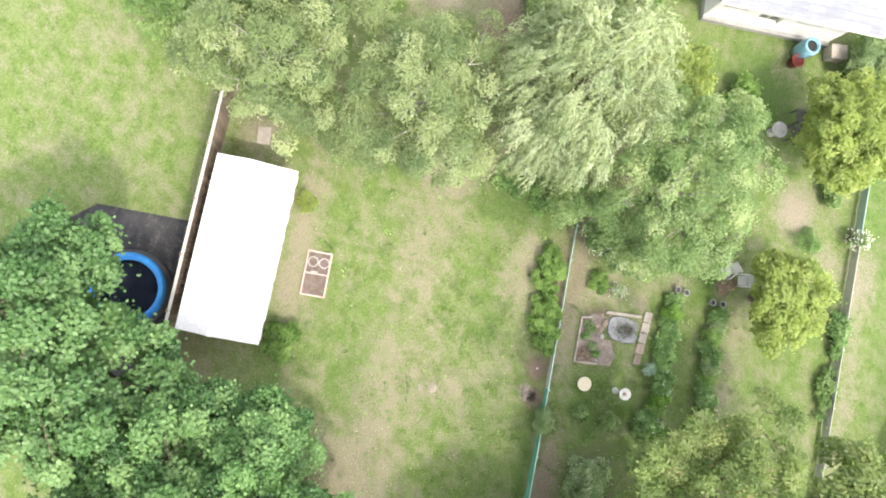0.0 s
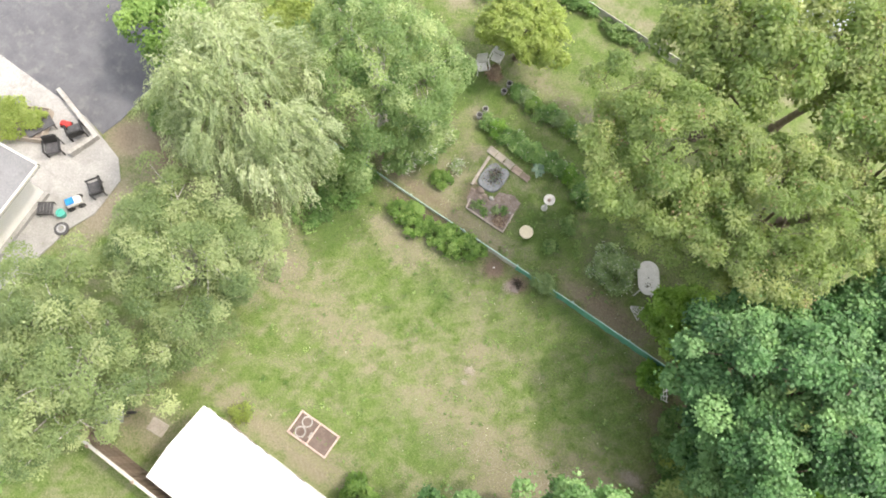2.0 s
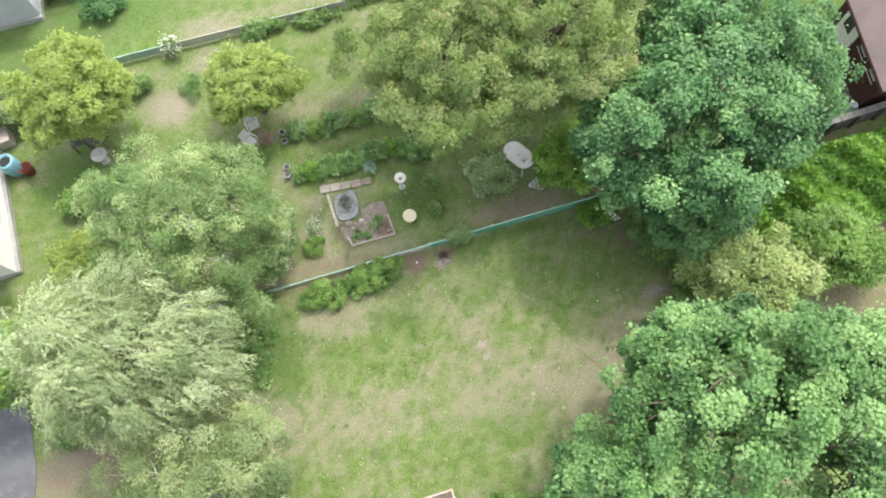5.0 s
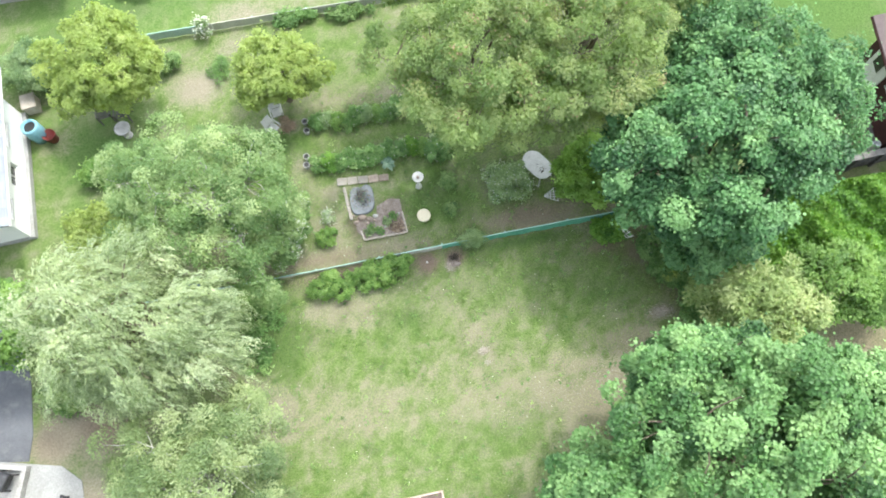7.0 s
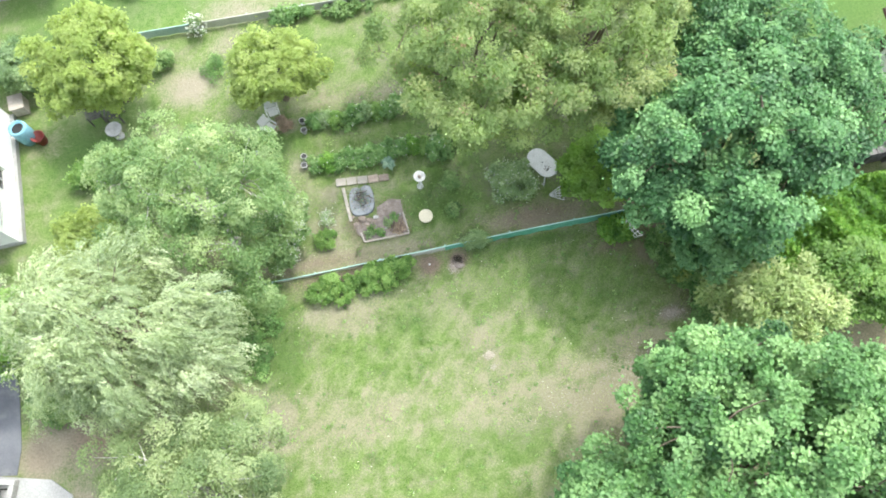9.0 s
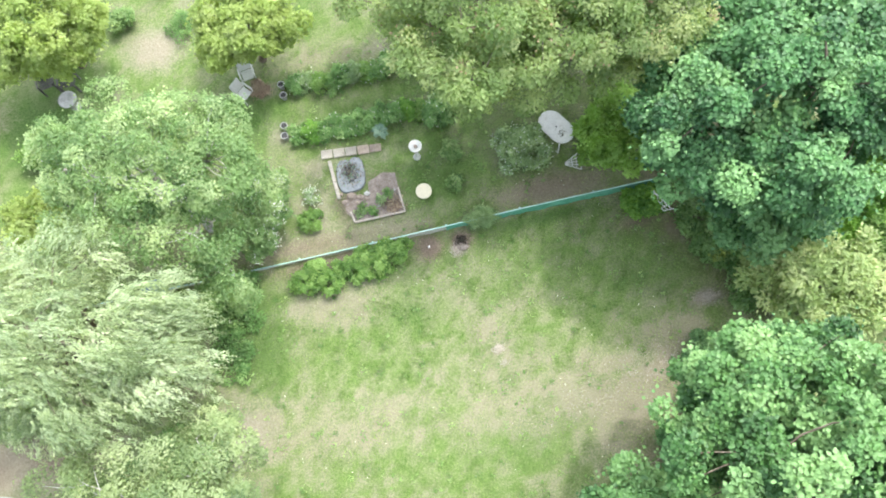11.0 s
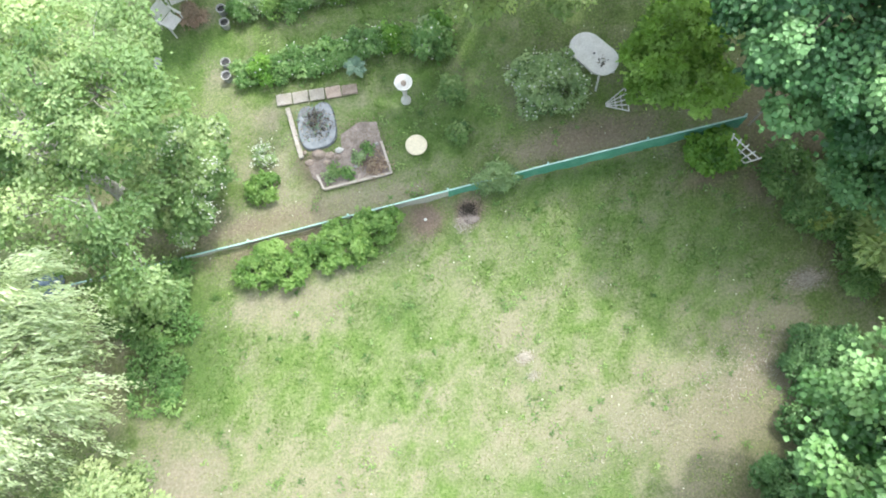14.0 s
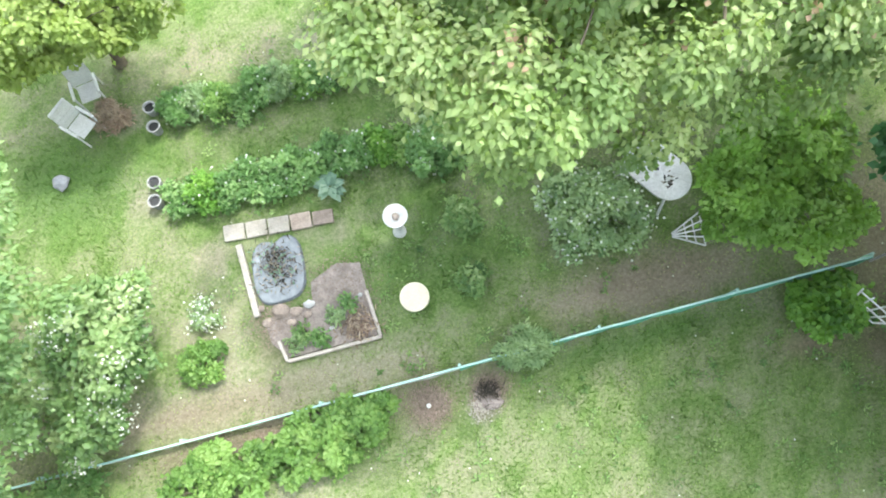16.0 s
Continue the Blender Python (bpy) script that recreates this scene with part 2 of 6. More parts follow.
M_LIGHTBLUE = surf("sky_blue_plastic", (0.16, 0.36, 0.46), (0.25, 0.46, 0.55), 3, 20, 0.5, 0.4, bump=0.03)
M_REDPOT = surf("dark_red_plastic", (0.16, 0.03, 0.025), (0.25, 0.05, 0.04), 3, 20, 0.5, 0.4, bump=0.03)
M_TARP = surf("black_ground_sheet", (0.018, 0.018, 0.02), (0.05, 0.05, 0.052), 1.2, 20, 0.75, 0.3, bump=0.3, dirt=(0.1, 0.095, 0.09))
M_BLACK = surf("black_plastic", (0.015, 0.015, 0.016), (0.03, 0.03, 0.03), 3, 20, 0.5, 0.4, bump=0.03)
M_DARKGREY = surf("dark_grey_fabric", (0.06, 0.06, 0.065), (0.11, 0.11, 0.115), 3, 20, 0.8, 0.2, bump=0.1)
M_PONDLINER = surf("blue_grey_pond_shell", (0.075, 0.085, 0.095), (0.14, 0.155, 0.165), 5, 40, 0.6, 0.4, bump=0.1, dirt=(0.2, 0.215, 0.215))
M_SOIL = surf("bed_soil", (0.17, 0.14, 0.122), (0.31, 0.265, 0.235), 5, 30, 0.95, 0.1, bump=0.6, dirt=(0.12, 0.095, 0.08))
M_STONE = surf("pinkish_stone", (0.22, 0.175, 0.145), (0.33, 0.27, 0.225), 5, 30, 0.9, 0.2, bump=0.3, vary=0.15)
M_PALESTONE = surf("pale_stone", (0.3, 0.295, 0.275), (0.42, 0.41, 0.39), 5, 30, 0.9, 0.2, bump=0.3, vary=0.1)
M_SANDBOX = surf("brown_grit", (0.12, 0.093, 0.081), (0.18, 0.144, 0.124), 4, 50, 0.95, 0.1, bump=0.4)
M_PINKWOOD = surf("pinkish_frame_wood", (0.413, 0.315, 0.277), (0.525, 0.427, 0.385), 4, 40, 0.85, 0.2, bump=0.1)
M_METAL = surf("galvanised_metal", (0.45, 0.46, 0.47), (0.6, 0.61, 0.62), 6, 40, 0.4, 0.5, 0.7, bump=0.05)
M_REDBIT = surf("red_plastic", (0.45, 0.03, 0.03), (0.55, 0.05, 0.04), 3, 20, 0.5, 0.4, bump=0.03)
M_TEALPOT = surf("teal_plastic", (0.06, 0.36, 0.3), (0.1, 0.45, 0.38), 3, 20, 0.5, 0.4, bump=0.03)


def water_mat(name, c):
    m, n, l, b = node_mat(name, 0.08, 0.5)
    w = noise_node(n, l, 6.0)
    l.new(ramp(n, l, w.outputs["Fac"], 0.3, 0.7, tuple(v * 0.6 for v in c), c).outputs[0], b.inputs["Base Color"])
    return m


def glass_mat():
    m, n, l, b = node_mat("window_glass", 0.05, 0.6)
    b.inputs["Base Color"].default_value = (0.02, 0.024, 0.028, 1)
    return m


M_WATER = water_mat("dark_water", (0.2, 0.22, 0.235))
M_POOLWATER = water_mat("pool_cover_water", (0.015, 0.018, 0.03))
M_GLASS = glass_mat()


# ---- mesh helpers ----
def thing(name, label, category, at=(0, 0, 0), rz=0.0, group="", kind=""):
    ob = new(name)
    ob.empty_display_size = 0.2
    ob.matrix_world = pose(*at, 0, 0, rz)
    return tagged(ob, label, category, group, kind)


def link_mesh(name, me, material, parent, label=""):
    me.materials.append(material)
    ob = new(name, me)
    if parent is not None:
        ob.parent = parent
    if label:
        ob["label"] = label
    return ob


def part(name, bm, material, parent, label="", smooth=False):
    me = bpy.data.meshes.new(name)
    bmesh.ops.recalc_face_normals(bm, faces=bm.faces)
    bm.to_mesh(me)
    bm.free()
    if smooth:
        for p in me.polygons:
            p.use_smooth = True
    return link_mesh(name, me, material, parent, label)


def box(bm, size, at, rx=0, ry=0, rz=0, bevel=0.0):
    m = pose(*at, rx, ry, rz) @ Matrix.Diagonal((*size, 1))
    made = bmesh.ops.create_cube(bm, size=1.0, matrix=m)["verts"]
    if bevel:
        edges = list({e for v in made for e in v.link_edges})
        bmesh.ops.bevel(bm, geom=edges, offset=bevel, segments=1, affect="EDGES")
    return bm


def boxes(*items):
    bm = bmesh.new()
    for it in items:
        box(bm, *it)
    return bm


def bbox(size, at, rx=0, ry=0, rz=0, bevel=0.01):
    return box(bmesh.new(), size, at, rx, ry, rz, bevel)


def lathe(profile, seg=24, at=(0, 0, 0), rx=0, ry=0, rz=0):
    """A turned shape from (radius, height) pairs."""
    bm = bmesh.new()
    m = pose(*at, rx, ry, rz)
    rings = []
    for r, z in profile:
        if r < 1e-5:
            rings.append([bm.verts.new(m @ Vector((0, 0, z)))])
        else:
            rings.append([bm.verts.new(m @ Vector((r * math.cos(2 * math.pi * k / seg), r * math.sin(2 * math.pi * k / seg), z))) for k in range(seg)])
    for a, b in zip(rings, rings[1:]):
        for k in range(seg):
            k2 = (k + 1) % seg
            if len(a) == 1 and len(b) == 1:
                continue
            if len(a) == 1:
                bm.faces.new((a[0], b[k], b[k2]))
            elif len(b) == 1:
                bm.faces.new((a[k], a[k2], b[0]))
            else:
                bm.faces.new((a[k], a[k2], b[k2], b[k]))
    return bm


def torus(R, r, at=(0, 0, 0), seg=40, sides=10, rx=0):
    bm = bmesh.new()
    m = pose(*at, rx)
    grid = [[bm.verts.new(m @ Vector(((R + r * math.cos(b)) * math.cos(a), (R + r * math.cos(b)) * math.sin(a), r * math.sin(b))))
             for b in [2 * math.pi * j / sides for j in range(sides)]] for a in [2 * math.pi * i / seg for i in range(seg)]]
    for i in range(seg):
        for j in range(sides):
            bm.faces.new((grid[i][j], grid[(i + 1) % seg][j], grid[(i + 1) % seg][(j + 1) % sides], grid[i][(j + 1) % sides]))
    return bm


def slab(outline, z0, z1, bm=None):
    """A flat plate with any outline."""
    bm = bm or bmesh.new()
    lo = [bm.verts.new((x, y, z0)) for x, y in outline]
    hi = [bm.verts.new((x, y, z1)) for x, y in outline]
    bm.faces.new(hi)
    bm.faces.new(lo[::-1])
    for k in range(len(lo)):
        k2 = (k + 1) % len(lo)
        bm.faces.new((lo[k], lo[k2], hi[k2], hi[k]))
    return bm


def rod(bm, a, b, r=0.02, sides=6, r2=None):
    a, b = Vector(a), Vector(b)
    d = (b - a)
    q = d.to_track_quat("Z", "Y").to_matrix().to_4x4()
    m = Matrix.Translation((a + b) / 2) @ q
    bmesh.ops.create_cone(bm, cap_ends=True, segments=sides, radius1=r, radius2=r if r2 is None else r2, depth=d.length, matrix=m)
    return bm


def blob(at, radii, rng, rough=0.2, sub=3):
    """An uneven rounded lump, flat underneath."""
    bm = bmesh.new()
    bmesh.ops.create_icosphere(bm, subdivisions=sub, radius=1.0)
    off = Vector((rng.random() * 50, rng.random() * 50, 0))
    for v in bm.verts:
        k = 1 + rough * noise.noise(v.co * 1.6 + off) + rough * 0.5 * noise.noise(v.co * 4 + off)
        v.co = Vector((at[0] + v.co.x * radii[0] * k, at[1] + v.co.y * radii[1] * k, at[2] + max(v.co.z, -0.3) * radii[2] * k))
    return bm


# ---- foliage ----
def unit(a):
    return a / np.maximum(np.linalg.norm(a, axis=-1, keepdims=True), 1e-9)


def leaf_mesh(name, P, D, N, L, W, tint, fold=0.18):
    """A mesh of folded leaves: each has a base, a tip and two sides."""
    k = len(P)
    D = unit(D)
    N = unit(N - (N * D).sum(-1, keepdims=True) * D)
    S = np.cross(D, N)
    L, W = np.broadcast_to(L, k)[:, None], np.broadcast_to(W, k)[:, None]
    base, tip = P - 0.5 * L * D, P + 0.5 * L * D - 0.1 * L * N
    left, right = P + 0.5 * W * S + fold * W * N - 0.05 * L * D, P - 0.5 * W * S + fold * W * N - 0.05 * L * D
    co, v = np.stack([base, right, tip, left], 1).reshape(-1, 3), 4
    i = np.arange(k)[:, None] * v
    tri = np.concatenate([i + [0, 1, 2], i + [0, 2, 3]], 1).reshape(-1)
    me = bpy.data.meshes.new(name)
    me.vertices.add(v * k)
    me.vertices.foreach_set("co", co.astype(np.float32).ravel())
    me.loops.add(len(tri))
    me.loops.foreach_set("vertex_index", tri.astype(np.int32))
    me.polygons.add(len(tri) // 3)
    me.polygons.foreach_set("loop_start", (np.arange(len(tri) // 3) * 3).astype(np.int32))
    me.update(calc_edges=True)
    me.attributes.new("tint", "FLOAT", "POINT").data.foreach_set("value", np.repeat(np.clip(tint, 0, 1), v).astype(np.float32))
    return me


def sphere_dirs(rng, k, low=-0.3):
    z = rng.uniform(low, 1.0, k)
    a = rng.uniform(0, 2 * np.pi, k)
    s = np.sqrt(1 - z * z)
    return np.stack([s * np.cos(a), s * np.sin(a), z], -1)


def clumps_of(rng, lobes, gap, low=-0.25, inner=0.35, pull=0.3, loose=0.0):
    """Clump centres over the skin of some overlapping lobes, with looser ones inside; loose: how ragged and open the crown is."""
    seat = rng.uniform(0, 40, 3)
    C, O = [], []
    lobes = [(*q[:3], *[max(0.5 * v, v - pull) for v in q[3:]]) for q in lobes]
    for cx, cy, cz, rx, ry, rz in lobes:
        area = 4 * np.pi * ((rx * ry) ** 1.6 / 3 + (rx * rz) ** 1.6 / 3 + (ry * rz) ** 1.6 / 3) ** (1 / 1.6) * (1 - low) / 2
        k = max(3, int(area / gap ** 2))
        kin = int(k * inner)
        d = sphere_dirs(rng, k + kin, low)
        s = np.r_[rng.uniform(0.74, 1.07, k), rng.uniform(0.35, 0.8, kin)][:, None]
        ang = np.arctan2(d[:, 1], d[:, 0])
        ph = rng.uniform(0, 6.28, 3)
        wav = 1 + 0.07 * np.sin(3 * ang + ph[0]) + 0.05 * np.sin(5 * ang + ph[1]) + 0.05 * np.sin(7 * d[:, 2] + ph[2])
        p = np.array([cx, cy, cz]) + d * s * wav[:, None] * [rx, ry, rz]
        if loose:
            swell = np.array([noise.noise(Vector(q * 0.75 + seat)) for q in p])
            gaps = np.array([noise.noise(Vector(q * 1.15 - seat)) for q in p])
            p = p + d * (0.75 * loose * swell)[:, None] * [1, 1, 0.8]
            held = gaps > -0.75 + 0.55 * loose
            p, d = p[held], d[held]
        C.append(p)
        O.append(d)
    C, O = np.concatenate(C), np.concatenate(O)
    keep = np.ones(len(C), bool)
    for cx, cy, cz, rx, ry, rz in lobes:
        keep &= (((C - [cx, cy, cz]) / [rx, ry, rz]) ** 2).sum(-1) > 0.16
    return C[keep], O[keep]


def leaves_round(rng, C, O, r, per, L, W, droop=0.25, flat=0.75, spread=0.16):
    """Leaves over domed clumps."""
    k = len(C)
    size = r * rng.uniform(0.7, 1.25, k)
    cnt = np.maximum(4, (per * (size / r) ** 2).astype(int))
    ix = np.repeat(np.arange(k), cnt)
    n = len(ix)
    u = unit(rng.normal(size=(n, 3)) + 0.75 * O[ix] + [0, 0, 0.35])
    rad = size[ix] * (0.45 + 0.55 * np.sqrt(rng.random(n)))
    P = C[ix] + u * rad[:, None] * [1, 1, flat]
    D = u * [1, 1, 0.45] + 0.45 * rng.normal(size=(n, 3)) + [0, 0, -droop]
    N = [0, 0, 0.85] + 0.75 * u + 0.22 * rng.normal(size=(n, 3))
    ct = rng.normal(0, 1.15 * spread, k)
    # last term tints a clump's upper leaves paler, painting in light from above
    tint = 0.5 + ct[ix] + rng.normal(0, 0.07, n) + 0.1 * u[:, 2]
    s = rng.uniform(0.65, 1.25, n)
    stray = rng.random(n) < 0.13
    P[stray] += rng.normal(0, 0.28 * r, (int(stray.sum()), 3)) + 0.15 * r * O[ix][stray]
    return P, D, N, L * s, W * s, tint


def leaves_willow(rng, C, O, strands, per, length, L, W):
    """Hanging streamers set with narrow leaves."""
    k = len(C) * strands
    ix = np.repeat(np.arange(len(C)), strands)
    p0 = C[ix] + rng.normal(0, 0.2, (k, 3))
    out = unit(O[ix] * [1, 1, 0.25] + (0.4 * rng.normal(size=(len(C), 3)))[ix] * [1, 1, 0.3] + 0.16 * rng.normal(size=(k, 3)) * [1, 1, 0.3] + [0.25, -0.1, 0])
    ln = length * rng.uniform(0.55, 1.25, k)
    jx = np.repeat(np.arange(k), per)
    t = rng.random(len(jx))
    s = ln[jx]
    P = p0[jx] + out[jx] * (s * t * (1 - 0.45 * t))[:, None] + np.stack([0 * t, 0 * t, s * (0.25 * t - 0.85 * t * t)], -1)
    T = out[jx] * (1 - 0.9 * t)[:, None] + np.stack([0 * t, 0 * t, 0.25 - 1.7 * t], -1)
    P = P + rng.normal(0, 0.03, P.shape)
    D = unit(T) + 0.28 * rng.normal(size=P.shape)
    N = np.array([0, 0, 1.0]) + 0.4 * out[jx] + 0.4 * rng.normal(size=P.shape)
    ct = rng.normal(0, 0.13, len(C))
    tint = 0.5 + ct[ix][jx] + rng.normal(0, 0.15, len(jx)) + 0.15 * (0.5 - t)
    q = rng.uniform(0.7, 1.3, len(jx))
    return P, D, N, L * q, W * q, tint


def tube(co, faces, pts, rad, sides=6):
    """Adds a tapered tube along points to vertex and face lists."""
    base = len(co)
    for i, (p, r) in enumerate(zip(pts, rad)):
        a = pts[min(i + 1, len(pts) - 1)] - pts[max(i - 1, 0)]
        a = a / (np.linalg.norm(a) + 1e-9)
        x = np.cross(a, [0.31, 0.93, 0.17])
        x /= np.linalg.norm(x) + 1e-9
        y = np.cross(a, x)
        for j in range(sides):
            th = 2 * math.pi * j / sides
            co.append(tuple(p + r * (math.cos(th) * x + math.sin(th) * y)))
        if i:
            for j in range(sides):
                j2 = (j + 1) % sides
                q = base + (i - 1) * sides
                faces.append((q + j, q + j2, q + sides + j2, q + sides + j))


def bent(rng, a, b, k=6, sag=0.12):
    a, b = np.array(a, float), np.array(b, float)
    t = np.linspace(0, 1, k)[:, None]
    w = rng.normal(0, sag * np.linalg.norm(b - a) * 0.3, 3)
    return a + (b - a) * t + w * np.sin(np.pi * t) + np.array([0, 0, 0.08 * np.linalg.norm(b - a)]) * np.sin(np.pi * t)


def wood(rng, base, fork, C, r0, limbs, twigs):
    """A trunk mesh and a mesh for each limb with its twigs, reaching out to the clumps."""
    co, fa = [], []
    pts = bent(rng, base, fork, 7, 0.1)
    pts[0] = base
    tube(co, fa, pts, np.linspace(r0, r0 * 0.6, 7) * np.r_[1.35, np.ones(6)], 9)
    trunk = (co, fa)
    made, lines = [], []
    for c in C[rng.choice(len(C), min(limbs, len(C)), replace=False)]:
        s = pts[rng.integers(4, 7)]
        line = bent(rng, s, s + (c - s) * 0.96, 8, 0.22)
        co, fa = [], []
        tube(co, fa, line, np.linspace(r0 * 0.42, r0 * 0.07, 8), 6)
        made.append((co, fa))
        lines.append(line)
    nodes = np.concatenate(lines)
    for c in C[rng.choice(len(C), min(twigs, len(C)), replace=False)]:
        n = int(np.argmin(((nodes - c) ** 2).sum(-1) + 0.3 * rng.random(len(nodes))))
        tube(*made[n // 8], bent(rng, nodes[n], c, 4, 0.25), np.linspace(r0 * 0.1, r0 * 0.035, 4), 4)
    return trunk, made


def raw(name, co, fa, material, parent, label=""):
    me = bpy.data.meshes.new(name)
    me.from_pydata([tuple(map(float, c)) for c in co], [], fa)
    for p in me.polygons:
        p.use_smooth = True
    return link_mesh(name, me, material, parent, label)


def tree(label, base, lobes, mat, seed, gap=0.75, r=0.55, per=150, L=0.17, W=0.11, droop=0.3, trunk_r=0.2, limbs=14, twigs=70,
         bark=None, willow=None, low=-0.25, inner=0.35, name="tree", category="tree", spread=0.16, group="", blossom=None, loose=0.0):
    """A broadleaf: trunk, limbs and a crown of leaves over lobes given as (x, y, z, rx, ry, rz) from its foot."""
    rng = np.random.default_rng(seed)
    ob = thing(name, label, category, base, group=group)
    C, O = clumps_of(rng, lobes, gap, low, inner, 0.5 * r, loose)
    if willow:
        parts = leaves_willow(rng, C, O, *willow)
    else:
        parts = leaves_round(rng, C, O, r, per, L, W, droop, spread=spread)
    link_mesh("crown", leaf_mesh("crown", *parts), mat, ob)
    if blossom:
        count, size, test = blossom[:3]
        petal, words = blossom[3:] or (M_FLOWER, "white blossom clusters")
        k = rng.choice(len(C), len(C), replace=False)
        k = k[[test(*C[i]) for i in k]] if len(k) else k
        if len(k):
            ix = np.repeat(k, count)
            P = C[ix] + O[ix] * r * (0.75 if len(blossom) == 3 else 0.5) + rng.normal(0, 0.1, (len(ix), 3))
            link_mesh("blossom", leaf_mesh("blossom", P, rng.normal(size=P.shape), np.array([0, 0, 1.0]) + 0.5 * rng.normal(size=P.shape), size, size, rng.random(len(P))), petal, ob, words)
    if trunk_r:
        top = np.mean([[l[0], l[1], l[2]] for l in lobes], 0)
        fork = np.array([top[0] * 0.6, top[1] * 0.6, top[2] * 0.72])
        (a, b), made = wood(rng, np.zeros(3), fork, C, trunk_r, limbs, twigs)
        raw("trunk" if name == "tree" else "stem", a, b, bark or M_BARK, ob)
        for c, d in made:
            raw("limb" if name == "tree" else "twig", c, d, bark or M_BARK, ob)
    return ob


def shrub(label, base, radii, mat, seed, gap=0.34, r=0.26, per=70, L=0.1, W=0.07, droop=0.15, name="shrub", category="shrub", lobes=None, group="", blossom=None, limbs=7, spread=0.16):
    q = random.Random(seed)
    lob = lobes or [(0, 0, radii[2] * 0.4, radii[0] * 0.8, radii[1] * 0.8, radii[2] * 0.56)] + [
        (radii[0] * 0.6 * math.cos(a + seed), radii[1] * 0.6 * math.sin(a + seed), radii[2] * q.uniform(0.25, 0.5), radii[0] * q.uniform(0.38, 0.6), radii[1] * q.uniform(0.38, 0.6), radii[2] * q.uniform(0.3, 0.5))
        for a in (0.0, 1.4, 2.9, 4.5)]
    return tree(label, base, lob, mat, seed, gap, r, per, L, W, droop, 0.035, limbs, 24, name=name, category=category, low=-0.5, group=group, blossom=blossom, spread=spread)


# ---- ground ----
DRY = [(4.6, -5.4, 3.6, 1.1, 0.55), (6.8, -4.6, 1.6, 0.9, 0.45), (1.0, -4.6, 2.2, 1.0, 0.35), (-3.2, -4.8, 2.2, 0.8, 0.45), (-6.3, -4.4, 1.2, 1.0, 0.6), (-2.2, 0.8, 3.4, 0.6, 0.4), (-3.4, 3.0, 0.9, 1.6, 0.25), (-3.3, -1.3, 1.3, 0.5, 0.5),
       (4.2, 0.95, 1.6, 0.5, 0.5), (0.5, -1.2, 1.3, 0.8, 0.3), (1.4, -3.3, 0.6, 0.9, 0.4), (-2.5, -9.0, 3.0, 0.5, 0.6), (2.2, -2.3, 1.4, 0.5, 0.3), (-2.0, 7.3, 2.6, 0.4, 0.35)]
WORN_LAWN = [(-12.4, -6.6, 0.6, 1.9, 1.1), (-6.4, -4.5, 1.1, 0.9, 0.8), (3.0, -5.6, 2.4, 0.5, 0.2), (5.9, -4.9, 1.5, 0.6, 0.45), (-3.0, -4.7, 1.8, 0.5, 0.25), (-1.2, 0.8, 1.6, 0.3, 0.45), (-4.2, -1.0, 0.8, 0.4, 0.7), (-2.4, -0.8, 0.9, 0.4, 0.6), (-4.2, 0.95, 1.7, 0.35, 0.65), (-7.75, 8.8, 1.1, 0.9, 1.05), (-6.2, 10.4, 0.9, 0.7, 0.7), (-5.7, 11.9, 1.4, 0.7, 0.85), (-0.6, 7.25, 0.7, 0.6, 0.55), (7.9, -3.35, 0.5, 0.25, 1.1), (7.0, -4.5, 0.6, 0.8, 0.25), (-6.0, -11.2, 1.3, 0.9, 0.75)]
YARD_SOIL = [(-1.8, -9.2, 2.6, 0.2, 0.8), (1.38, -3.55, 0.17, 0.13, 1.2), (-2.9, 2.2, 0.3, 1.3, 0.45), (-3.3, 3.4, 0.5, 0.4, 0.4), (-4.1, 4.7, 0.4, 0.5, 0.7), (4.1, 1.05, 1.7, 0.4, 0.85), (5.9, 0.3, 0.4, 0.35, 0.6), (0.9, -0.3, 0.25, 0.2, 0.9), (-12.6, -3.6, 1.6, 1.2, 1.0), (-13.6, -4.0, 0.8, 0.7, 1.3), (-4.2, 6.4, 0.4, 0.3, 0.8), (-1.3, 12.1, 3.4, 0.4, 0.6), (-13.2, 7.4, 0.7, 0.8, 0.5), (1.5, -7.6, 1.2, 0.8, 0.35), (4.4, -7.0, 1.5, 1.2, 0.45)]
BARE = WORN_LAWN + YARD_SOIL
